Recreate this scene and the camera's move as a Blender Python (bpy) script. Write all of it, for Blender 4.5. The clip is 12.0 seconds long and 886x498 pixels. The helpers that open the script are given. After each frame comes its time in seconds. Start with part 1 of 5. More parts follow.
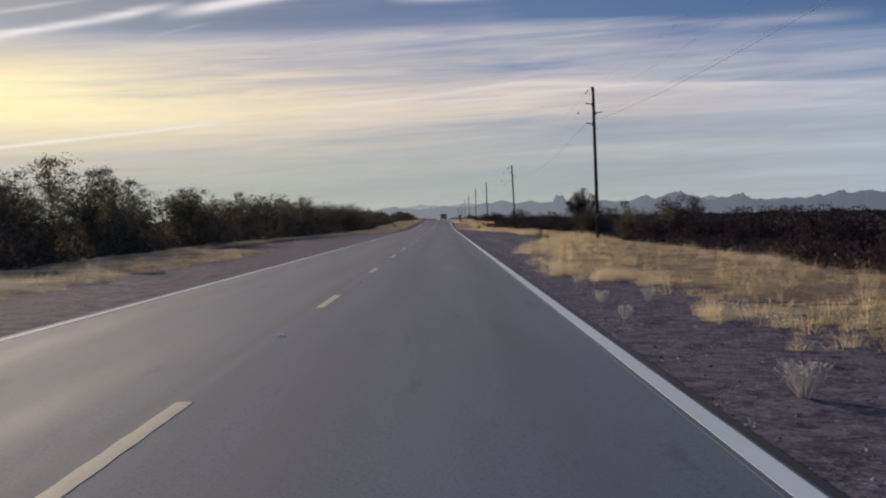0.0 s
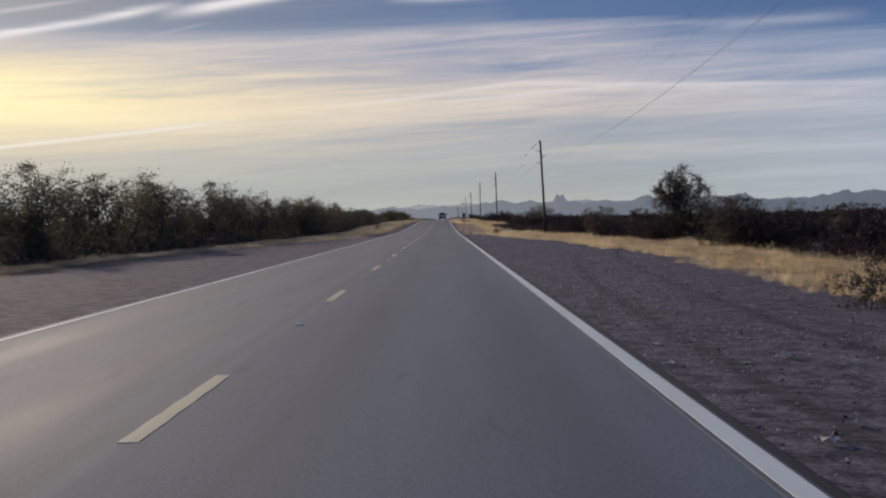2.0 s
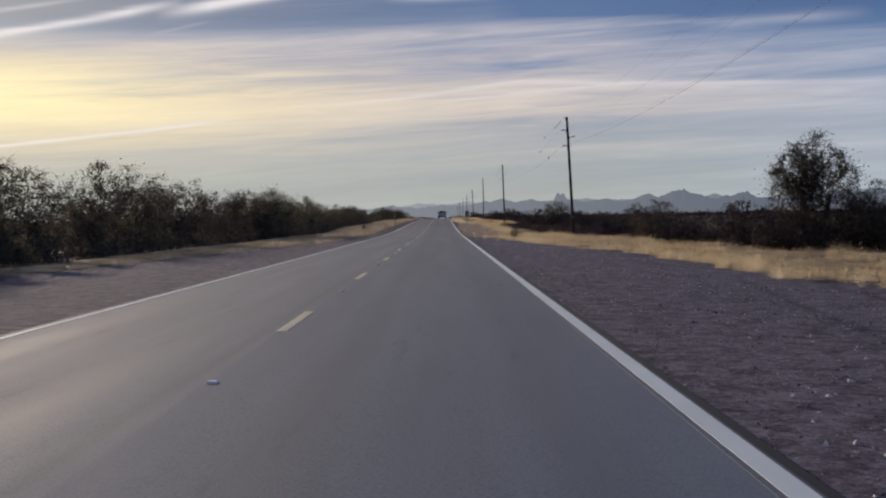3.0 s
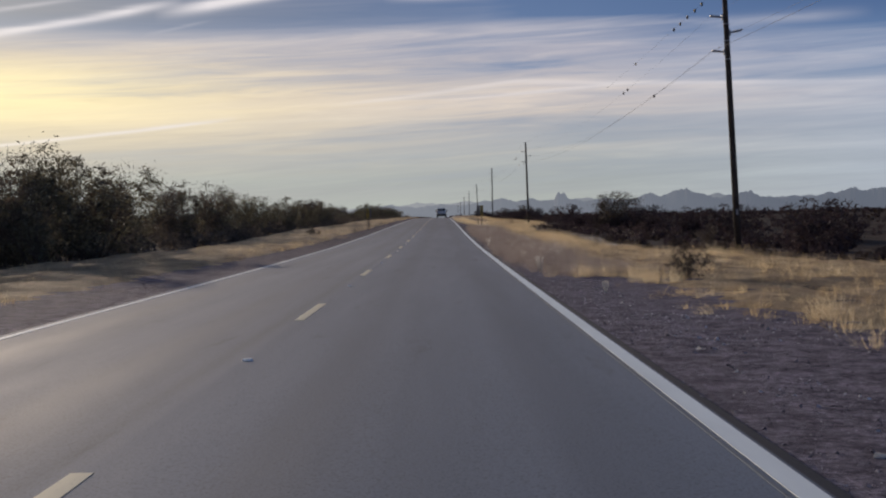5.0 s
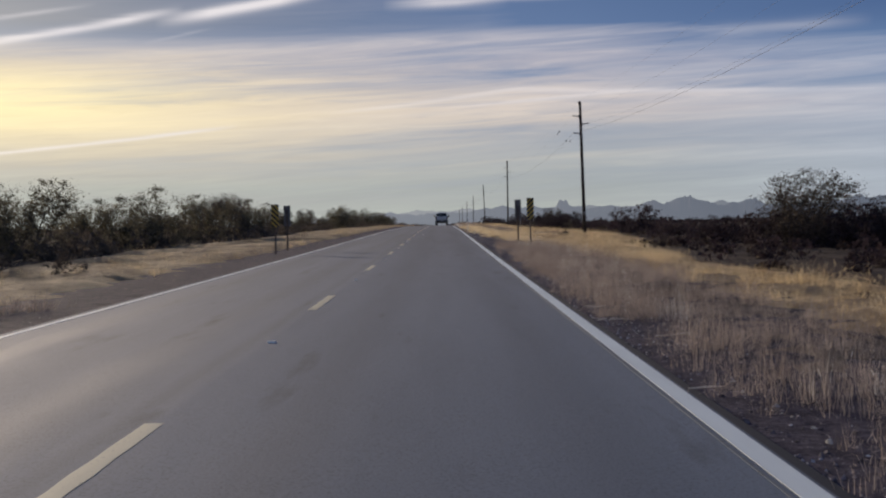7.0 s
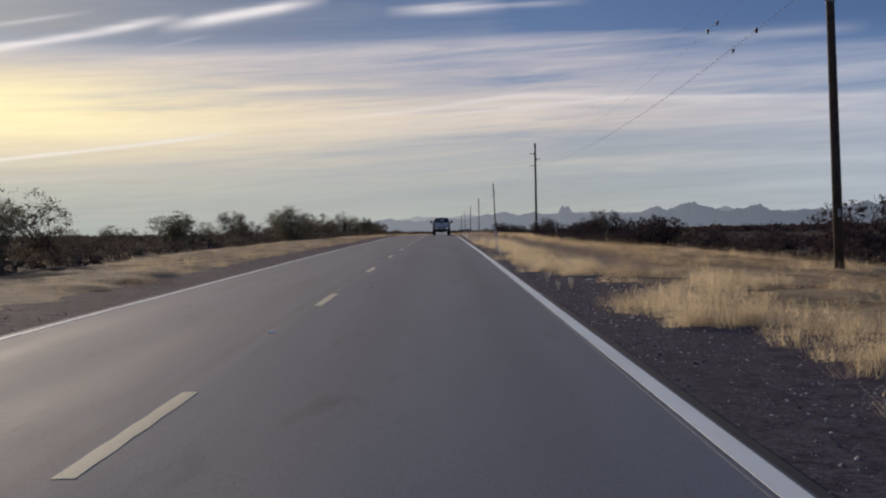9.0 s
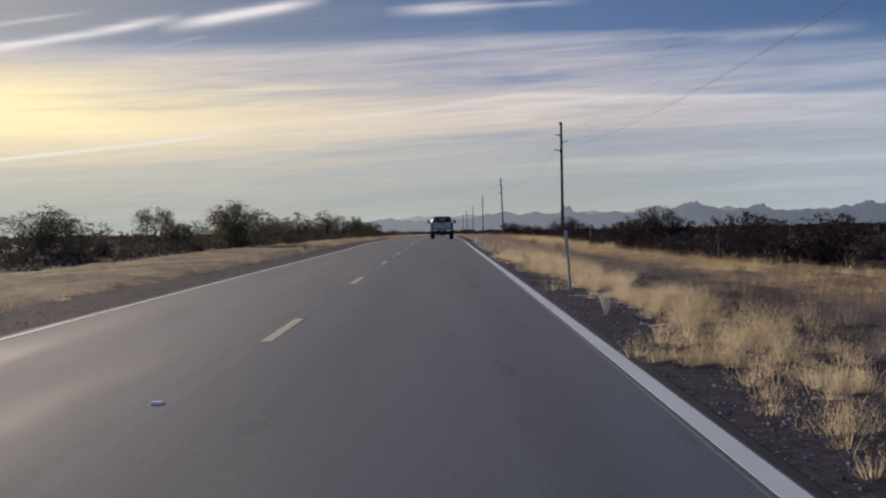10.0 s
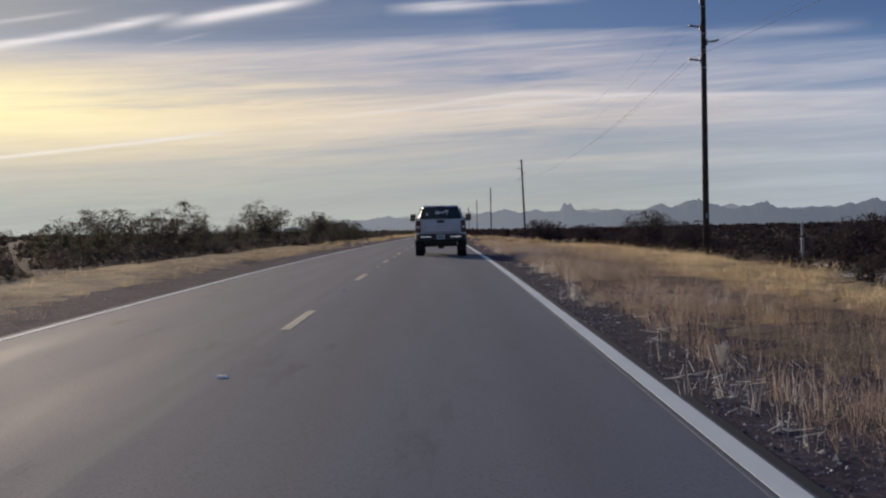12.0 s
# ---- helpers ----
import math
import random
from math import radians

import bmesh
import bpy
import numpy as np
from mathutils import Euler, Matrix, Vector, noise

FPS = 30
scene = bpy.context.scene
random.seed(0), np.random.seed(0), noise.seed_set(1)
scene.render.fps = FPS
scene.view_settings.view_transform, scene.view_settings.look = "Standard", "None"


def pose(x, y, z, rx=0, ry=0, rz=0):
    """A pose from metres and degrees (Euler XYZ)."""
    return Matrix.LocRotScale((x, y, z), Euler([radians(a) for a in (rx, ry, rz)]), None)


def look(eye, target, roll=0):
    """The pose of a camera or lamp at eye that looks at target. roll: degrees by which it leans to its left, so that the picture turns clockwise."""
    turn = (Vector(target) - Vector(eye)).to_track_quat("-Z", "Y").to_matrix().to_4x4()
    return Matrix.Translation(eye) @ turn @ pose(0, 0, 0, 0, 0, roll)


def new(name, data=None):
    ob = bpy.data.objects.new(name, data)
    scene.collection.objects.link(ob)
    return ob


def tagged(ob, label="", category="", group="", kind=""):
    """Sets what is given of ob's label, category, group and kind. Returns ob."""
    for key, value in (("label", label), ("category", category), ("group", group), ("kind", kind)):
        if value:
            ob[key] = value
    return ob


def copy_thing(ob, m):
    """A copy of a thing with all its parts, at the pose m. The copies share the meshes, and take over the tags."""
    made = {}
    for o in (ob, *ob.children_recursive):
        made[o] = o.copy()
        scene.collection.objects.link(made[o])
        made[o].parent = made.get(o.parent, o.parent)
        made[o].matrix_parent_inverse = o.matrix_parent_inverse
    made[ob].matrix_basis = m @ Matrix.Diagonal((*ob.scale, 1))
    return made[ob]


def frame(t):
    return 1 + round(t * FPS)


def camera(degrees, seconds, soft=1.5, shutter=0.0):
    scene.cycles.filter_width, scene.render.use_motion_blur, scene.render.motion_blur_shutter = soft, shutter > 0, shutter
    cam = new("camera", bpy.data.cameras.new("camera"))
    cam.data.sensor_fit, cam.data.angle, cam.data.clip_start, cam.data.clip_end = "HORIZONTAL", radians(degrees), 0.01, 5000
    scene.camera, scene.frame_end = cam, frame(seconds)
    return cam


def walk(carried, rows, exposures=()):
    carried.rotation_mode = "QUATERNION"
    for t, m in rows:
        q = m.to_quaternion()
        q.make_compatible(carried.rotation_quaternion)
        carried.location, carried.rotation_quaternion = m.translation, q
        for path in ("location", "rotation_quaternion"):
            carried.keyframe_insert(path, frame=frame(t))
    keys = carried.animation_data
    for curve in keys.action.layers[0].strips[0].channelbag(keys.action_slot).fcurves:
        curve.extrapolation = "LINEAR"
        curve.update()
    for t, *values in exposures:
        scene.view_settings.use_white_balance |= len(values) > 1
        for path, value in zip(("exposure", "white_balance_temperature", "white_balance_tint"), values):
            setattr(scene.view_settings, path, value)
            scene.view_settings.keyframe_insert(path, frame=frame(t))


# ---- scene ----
# A straight two-lane desert highway. x: to the right of the centre line, y: along the road, z: up.
cam = camera(41.93, 12.0, soft=2.15)
SPEED, LENS_HEIGHT, LANE_X = 29.74, 1.289, 1.915


def road_z(y):
    """Height of the road's crown: level, a one-percent rise behind the culvert, a crest, level again."""
    stops = np.array([-400, 172, 190, 203, 218, 273, 308, 333, 357, 366, 378, 400, 445, 6000.0])
    grades = np.array([0, 0, 0.0019, 0.0043, 0.0088, 0.0108, 0.0099, 0.0072, 0.0072, 0.0095, 0.0085, 0.0030, 0, 0])
    ys = np.linspace(-400, 6000, 12801)
    g = np.interp(ys, stops, grades)
    zs = np.concatenate([[0], np.cumsum((g[1:] + g[:-1]) / 2 * np.diff(ys))])
    return np.interp(y, ys, zs)


# seconds, tilt and turn in degrees, metres aside from the lane's middle
PATH = [
    (0.0, -1.375, 0.060, 0.000), (0.5, -1.415, 0.050, 0.002), (1.0, -1.410, 0.030, -0.020), (1.5, -1.340, 0.000, -0.015),
    (2.0, -1.375, 0.000, -0.012), (2.5, -1.360, -0.010, 0.010), (3.0, -1.430, -0.010, 0.025), (4.0, -1.450, -0.030, 0.000),
    (5.0, -1.450, -0.050, -0.018), (5.5, -1.430, -0.060, 0.003), (6.0, -1.410, -0.055, 0.015), (6.5, -1.320, -0.060, 0.020),
    (7.0, -1.070, -0.050, -0.030), (7.5, -0.900, -0.045, 0.010), (8.0, -0.800, -0.040, 0.030), (9.0, -0.756, -0.030, 0.055),
    (9.5, -0.756, 0.000, 0.048), (10.0, -0.770, 0.000, 0.058), (10.5, -0.770, 0.000, 0.064), (11.0, -0.870, -0.030, 0.046),
    (11.5, -0.868, -0.045, 0.024), (12.0, -0.868, -0.050, 0.034)]
walk(cam, [(t, pose(LANE_X + aside, SPEED * t, LENS_HEIGHT + float(np.interp(t, [10.4, 11.0, 11.5, 12.0], [0.0, 0.012, 0.012, 0.010])) + float(road_z(SPEED * t)), 0, 0, turn) @ pose(0, 0, 0, 90 + tilt) @ pose(0, 0, 0, 0, 0, -1.0))
           for t, tilt, turn, aside in PATH], exposures=((0.0, 0.0, 6400, 14.0), (12.0, 0.0, 6400, 14.0)))

# ---- sky and sun ----
SUN_AZ, SUN_EL = -26.0, 11.5     # degrees to the right of the road's way, degrees above the horizon


def calc(tree, op, a, b=None, c=None, clamp=False):
    """A Math node; a, b, c are sockets or numbers."""
    n = tree.nodes.new("ShaderNodeMath")
    n.operation, n.use_clamp = op, clamp
    for i, v in enumerate((a, b, c)):
        if v is None:
            continue
        if isinstance(v, (int, float)):
            n.inputs[i].default_value = v
        else:
            tree.links.new(v, n.inputs[i])
    return n.outputs[0]


def blend(tree, fac, a, b, mode="MIX"):
    """A colour Mix node."""
    n = tree.nodes.new("ShaderNodeMix")
    n.data_type, n.blend_type, n.clamp_factor = "RGBA", mode, True
    for i, v in ((0, fac), (6, a), (7, b)):
        if isinstance(v, (int, float)):
            n.inputs[i].default_value = v
        elif isinstance(v, tuple):
            n.inputs[i].default_value = (*v, 1)
        else:
            tree.links.new(v, n.inputs[i])
    return n.outputs[2]


def ramp(tree, fac, *stops):
    """A colour ramp; stops are (place, colour or grey)."""
    n = tree.nodes.new("ShaderNodeValToRGB")
    el = n.color_ramp.elements
    while len(el) < len(stops):
        el.new(0.5)
    for e, (p, col) in zip(el, stops):
        e.position = p
        e.color = (*col, 1) if isinstance(col, tuple) else (col, col, col, 1)
    tree.links.new(fac, n.inputs[0])
    return n.outputs[0]


def speckle(tree, vector, scale, detail=4.0, rough=0.6, distort=0.0):
    n = tree.nodes.new("ShaderNodeTexNoise")
    n.inputs["Scale"].default_value, n.inputs["Detail"].default_value = scale, detail
    n.inputs["Roughness"].default_value, n.inputs["Distortion"].default_value = rough, distort
    if vector is not None:
        tree.links.new(vector, n.inputs["Vector"])
    return n.outputs[0]


def triple(tree, x, y, z):
    n = tree.nodes.new("ShaderNodeCombineXYZ")
    for i, v in enumerate((x, y, z)):
        if isinstance(v, (int, float)):
            n.inputs[i].default_value = v
        else:
            tree.links.new(v, n.inputs[i])
    return n.outputs[0]


def bell(tree, x, centre, width):
    """exp(-((x - centre) / width)^2)"""
    d = calc(tree, "DIVIDE", calc(tree, "SUBTRACT", x, centre), width)
    return calc(tree, "POWER", 2.71828, calc(tree, "MULTIPLY", calc(tree, "MULTIPLY", d, d), -1.0))


def make_world():
    w = bpy.data.worlds.new("evening_sky")
    scene.world = w
    w.use_nodes = True
    t = w.node_tree
    t.nodes.clear()
    out, bg = t.nodes.new("ShaderNodeOutputWorld"), t.nodes.new("ShaderNodeBackground")
    t.links.new(bg.outputs[0], out.inputs[0])
    co = t.nodes.new("ShaderNodeTexCoord")
    sep = t.nodes.new("ShaderNodeSeparateXYZ")
    t.links.new(co.outputs["Generated"], sep.inputs[0])
    x, y, z = sep.outputs
    az = calc(t, "ARCTAN2", x, y)                    # radians to the right of the road
    el = calc(t, "MAXIMUM", calc(t, "ARCSINE", z), 0.0)
    sky = t.nodes.new("ShaderNodeTexSky")
    sky.sky_type, sky.sun_disc = "NISHITA", False
    sky.sun_elevation, sky.sun_rotation = radians(SUN_EL), radians(SUN_AZ)
    sky.air_density, sky.dust_density, sky.ozone_density = 1.0, 1.6, 1.5
    clear = blend(t, 1.0, sky.outputs[0], (SKY_GAIN * 0.82, SKY_GAIN * 0.98, SKY_GAIN * 1.12), "MULTIPLY")
    deep = ramp(t, calc(t, "MULTIPLY", el, 2.0), (0.0, (0.44, 0.47, 0.47)), (0.11, (0.33, 0.40, 0.48)), (0.25, (0.150, 0.250, 0.440)), (0.33, (0.105, 0.185, 0.365)),
                (0.45, (0.070, 0.135, 0.300)), (1.0, (0.055, 0.115, 0.26)))
    # thin high cloud drawn out into streaks that climb a little to the right
    east = calc(t, "MULTIPLY", calc(t, "SUBTRACT", az, 0.12), 3.0, clamp=True)
    west = calc(t, "MULTIPLY", calc(t, "SUBTRACT", 0.05, az), 2.6, clamp=True)
    high = calc(t, "MULTIPLY", calc(t, "SUBTRACT", el, 0.150), 40.0, clamp=True)
    deep = blend(t, calc(t, "MULTIPLY", calc(t, "MULTIPLY", west, high), 0.85), deep, (0.135, 0.160, 0.235))
    deep = blend(t, calc(t, "MULTIPLY", calc(t, "MULTIPLY", east, high), 0.80), deep, (0.052, 0.112, 0.275))
    clear = blend(t, 0.80, clear, deep)
    lift = calc(t, "SUBTRACT", el, calc(t, "MULTIPLY", calc(t, "SMOOTH_MIN", az, 0.16, 0.3), 0.055))      # the streaks level out to the right
    streak = speckle(t, triple(t, calc(t, "MULTIPLY", az, 5.6), calc(t, "MULTIPLY", lift, 92.0), 3.1), 1.0, 5, 0.60, 0.9)
    broad = speckle(t, triple(t, calc(t, "MULTIPLY", az, 2.0), calc(t, "MULTIPLY", lift, 36.0), 8.4), 1.0, 3, 0.5, 0.4)
    wisps = calc(t, "MULTIPLY_ADD", calc(t, "SUBTRACT", streak, 0.5), calc(t, "MULTIPLY_ADD", east, -0.7, 1.65), calc(t, "MULTIPLY", calc(t, "SUBTRACT", broad, 0.5), 1.5))
    deck = ramp(t, calc(t, "MULTIPLY", lift, 2.0), (0.0, 0.80), (0.05, 0.78), (0.115, 0.52), (0.15, 0.50), (0.18, 0.86), (0.225, 0.84), (0.252, 0.66), (0.285, 0.70), (0.305, 0.60), (0.8, 0.60))
    rim = calc(t, "MULTIPLY", calc(t, "SUBTRACT", 0.1695, calc(t, "MULTIPLY_ADD", az, -0.028, el)), 80.0, clamp=True)      # the upper edge of the cloud deck
    deck = calc(t, "MULTIPLY_ADD", calc(t, "SUBTRACT", deck, 0.07), rim, 0.07)
    cover = calc(t, "MULTIPLY_ADD", calc(t, "MULTIPLY", wisps, 0.85), calc(t, "MULTIPLY_ADD", deck, 1.3, 0.12, clamp=True), deck)
    low_west = calc(t, "MULTIPLY", west, calc(t, "MULTIPLY", calc(t, "SUBTRACT", 0.165, el), 40.0, clamp=True))
    cover = calc(t, "MULTIPLY_ADD", low_west, 0.36, cover)
    gap = calc(t, "MULTIPLY", east, calc(t, "ADD", bell(t, lift, 0.106, 0.010), calc(t, "MULTIPLY", bell(t, lift, 0.155, 0.02), 0.7)))
    cover = calc(t, "MULTIPLY_ADD", gap, -0.75, cover, clamp=True)
    cover = calc(t, "MULTIPLY_ADD", calc(t, "MULTIPLY", east, high), -0.45, cover, clamp=True)
    zenith_east = calc(t, "MULTIPLY", calc(t, "MULTIPLY", calc(t, "SUBTRACT", az, 0.04), 3.2, clamp=True), calc(t, "MULTIPLY", calc(t, "SUBTRACT", el, 0.146), 32.0, clamp=True))
    cover = calc(t, "MULTIPLY_ADD", zenith_east, -0.8, cover, clamp=True)
    # single bright streaks
    trail = 0.0
    for a0, e0, slope, width, lo, hi, power in ((-0.295, 0.1684, 0.206, 0.0032, -0.46, -0.215, 1.0), (-0.167, 0.1870, 0.190, 0.0044, -0.24, -0.090, 1.0),
                                                (0.008, 0.1919, 0.04, 0.0042, -0.048, 0.062, 0.75), (0.08, 0.1935, 0.02, 0.0022, 0.02, 0.135, 0.30),
                                                (-0.28, 0.0758, 0.120, 0.0015, -0.50, -0.17, 1.0), (0.0, 0.1095, 0.116, 0.0017, -0.10, 0.09, 0.35),
                                                (0.20, 0.1120, -0.035, 0.0022, 0.04, 0.40, 0.36), (0.08, 0.1080, 0.069, 0.0014, -0.01, 0.17, 0.40),
                                                (0.28, 0.1600, 0.01, 0.0048, 0.20, 0.36, 0.26), (-0.33, 0.1790, 0.18, 0.0018, -0.46, -0.285, 0.40),
                                                (-0.22, 0.1637, 0.23, 0.0013, -0.250, -0.190, 0.40)):
        mid = calc(t, "MULTIPLY_ADD", calc(t, "SUBTRACT", az, a0), slope, e0)
        wob = calc(t, "MULTIPLY", calc(t, "SUBTRACT", streak, 0.5), 0.0042)
        line = bell(t, calc(t, "SUBTRACT", calc(t, "SUBTRACT", el, mid), wob), 0.0, width)
        ends = calc(t, "MULTIPLY", calc(t, "MULTIPLY", calc(t, "SUBTRACT", az, lo), 22.0, clamp=True),
                    calc(t, "MULTIPLY", calc(t, "SUBTRACT", hi, az), 22.0, clamp=True))
        trail = calc(t, "MULTIPLY_ADD", calc(t, "MULTIPLY", calc(t, "MULTIPLY", line, ends), calc(t, "MULTIPLY_ADD", streak, 1.2, 0.40)), power * 0.88, trail, clamp=True)
    # the cloud's colour: grey-pink, cooler to the right, gold towards the sun
    rose = ramp(t, calc(t, "MULTIPLY", el, 2.0), (0.0, (0.43, 0.46, 0.42)), (0.07, (0.40, 0.44, 0.41)), (0.14, (0.47, 0.465, 0.45)),
                (0.20, (0.61, 0.555, 0.525)), (0.28, (0.52, 0.50, 0.54)), (0.42, (0.60, 0.58, 0.60)), (1.0, (0.40, 0.42, 0.46)))
    cloud = blend(t, calc(t, "MULTIPLY", east, 0.82), rose, (0.44, 0.505, 0.605))
    glow = calc(t, "MULTIPLY", bell(t, az, -0.42, 0.40), bell(t, el, 0.104, 0.053))
    glow = calc(t, "MULTIPLY", glow, calc(t, "MULTIPLY_ADD", streak, 1.1, 0.45))
    cloud = blend(t, calc(t, "MULTIPLY", glow, 0.75, clamp=True), cloud, (0.84, 0.71, 0.46))
    core = calc(t, "MULTIPLY", bell(t, az, -0.42, 0.20), bell(t, el, 0.106, 0.027))
    cloud = blend(t, calc(t, "MULTIPLY", core, 0.95, clamp=True), cloud, (1.12, 0.97, 0.53))
    fibre = speckle(t, triple(t, calc(t, "MULTIPLY", az, 9.0), calc(t, "MULTIPLY", calc(t, "MULTIPLY_ADD", az, -0.06, el), 150.0), 5.7), 1.0, 5, 0.62, 0.8)
    shade = calc(t, "MULTIPLY_ADD", fibre, 0.34, calc(t, "MULTIPLY_ADD", broad, 0.34, 0.68))
    cloud = blend(t, 1.0, cloud, triple(t, shade, shade, calc(t, "MULTIPLY_ADD", shade, 0.75, 0.25)), "MULTIPLY")
    mixed = blend(t, cover, clear, cloud)
    bright = blend(t, calc(t, "MULTIPLY", low_west, 0.8), (0.80, 0.77, 0.76), (0.92, 0.85, 0.71))
    mixed = blend(t, trail, mixed, bright)
    t.links.new(mixed, bg.inputs[0])
    bg.inputs[1].default_value = 1.0


SKY_GAIN = 0.035
make_world()
sun = new("sun", bpy.data.lights.new("sun", "SUN"))
sun.data.energy, sun.data.angle, sun.data.color = 3.4, radians(0.8), (1.0, 0.83, 0.63)
_a, _e = radians(SUN_AZ), radians(SUN_EL)
sun.matrix_world = look((0, 0, 60), Vector((0, 0, 60)) - Vector((math.sin(_a) * math.cos(_e), math.cos(_a) * math.cos(_e), math.sin(_e))))
scene.view_settings.exposure = 0.0


# ---- materials ----
def material(name, rough=0.7, metal=0.0, spec=0.5):
    m = bpy.data.materials.new(name)
    m.use_nodes = True
    t = m.node_tree
    b = t.nodes["Principled BSDF"]
    b.inputs["Roughness"].default_value, b.inputs["Metallic"].default_value = rough, metal
    b.inputs["Specular IOR Level"].default_value = spec
    return m, t, b


def place(tree):
    return tree.nodes.new("ShaderNodeNewGeometry").outputs["Position"]


def relief(tree, b, height, strength, distance):
    n = tree.nodes.new("ShaderNodeBump")
    n.inputs["Strength"].default_value, n.inputs["Distance"].default_value = strength, distance
    tree.links.new(height, n.inputs["Height"])
    tree.links.new(n.outputs[0], b.inputs["Normal"])


def stretched(tree, vector, sx, sy, sz):
    n = tree.nodes.new("ShaderNodeMapping")
    n.inputs["Scale"].default_value = (sx, sy, sz)
    tree.links.new(vector, n.inputs["Vector"])
    return n.outputs[0]


def mottled(name, a, b_col, scale, rough=0.7, metal=0.0, fine=None, bump=0.0, dist=0.01, spec=0.5, local=False):
    """A surface of two colours, mixed by coarse and fine noise."""
    m, t, b = material(name, rough, metal, spec)
    p = t.nodes.new("ShaderNodeTexCoord").outputs["Object"] if local else place(t)
    n1 = speckle(t, p, scale, 4)
    n2 = speckle(t, p, fine or scale * 9, 3)
    f = ramp(t, calc(t, "MULTIPLY_ADD", n2, 0.45, calc(t, "MULTIPLY", n1, 0.55)), (0.36, 0.0), (0.64, 1.0))
    t.links.new(blend(t, f, a, b_col), b.inputs["Base Color"])
    if bump:
        relief(t, b, n2, bump, dist)
    return m


def asphalt():
    m, t, b = material("asphalt", 0.9, 0.0, 0.11)
    p = place(t)
    grain = speckle(t, p, 55.0, 3, 0.7)
    patch = speckle(t, stretched(t, p, 0.9, 0.05, 1.0), 1.0, 5, 0.6)
    smudge = speckle(t, stretched(t, p, 2.2, 0.35, 1.0), 1.0, 4)
    sep = t.nodes.new("ShaderNodeSeparateXYZ")
    t.links.new(p, sep.inputs[0])
    ax = calc(t, "ABSOLUTE", sep.outputs[0])
    tracks = calc(t, "ADD", bell(t, ax, 1.0, 0.30), bell(t, ax, 2.75, 0.32))
    base = blend(t, ramp(t, patch, (0.35, 0.0), (0.68, 1.0)), (0.154, 0.184, 0.224), (0.195, 0.228, 0.273))
    base = blend(t, calc(t, "MULTIPLY", tracks, 0.35), base, (0.120, 0.135, 0.158))
    base = blend(t, ramp(t, grain, (0.30, 0.5), (0.5, 0.0)), base, (0.030, 0.030, 0.033))
    base = blend(t, ramp(t, grain, (0.58, 0.0), (0.75, 0.5)), base, (0.24, 0.235, 0.23))
    base = blend(t, ramp(t, smudge, (0.62, 0.0), (0.78, 0.45)), base, (0.045, 0.044, 0.048))
    far_asphalt = calc(t, "MULTIPLY", calc(t, "SUBTRACT", sep.outputs[1], 225.0), 0.022, clamp=True)      # darker asphalt farther on
    base = blend(t, calc(t, "MULTIPLY", far_asphalt, 0.24), base, (0.045, 0.052, 0.072))
    # a dull, oily seam beside the centre line
    seam = bell(t, calc(t, "ADD", sep.outputs[0], calc(t, "MULTIPLY", smudge, 0.10)), -0.16, 0.10)
    base = blend(t, calc(t, "MULTIPLY", seam, 0.16), base, (0.025, 0.025, 0.027))
    # a darker rim outside the edge line
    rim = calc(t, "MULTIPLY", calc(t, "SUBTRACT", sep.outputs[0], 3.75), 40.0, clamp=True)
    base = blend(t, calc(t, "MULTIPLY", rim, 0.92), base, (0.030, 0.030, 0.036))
    t.links.new(base, b.inputs["Base Color"])
    t.links.new(calc(t, "MULTIPLY_ADD", tracks, -0.06, calc(t, "MULTIPLY_ADD", smudge, 0.12, 0.80)), b.inputs["Roughness"])
    relief(t, b, grain, 0.45, 0.005)
    return m


def road_paint(name, col, worn):
    m, t, b = material(name, 0.8, 0.0, 0.12)
    p = place(t)
    chips = speckle(t, p, 26.0, 5, 0.7)
    dirt = speckle(t, stretched(t, p, 3.0, 0.4, 1), 1.0, 4)
    c = blend(t, ramp(t, dirt, (0.40, 0.0), (0.80, 0.40)), col, tuple(v * 0.65 for v in col))
    c = blend(t, ramp(t, chips, (worn, 0.0), (worn + 0.10, 0.85)), c, (0.08, 0.08, 0.085))
    t.links.new(c, b.inputs["Base Color"])
    relief(t, b, chips, 0.3, 0.003)
    return m


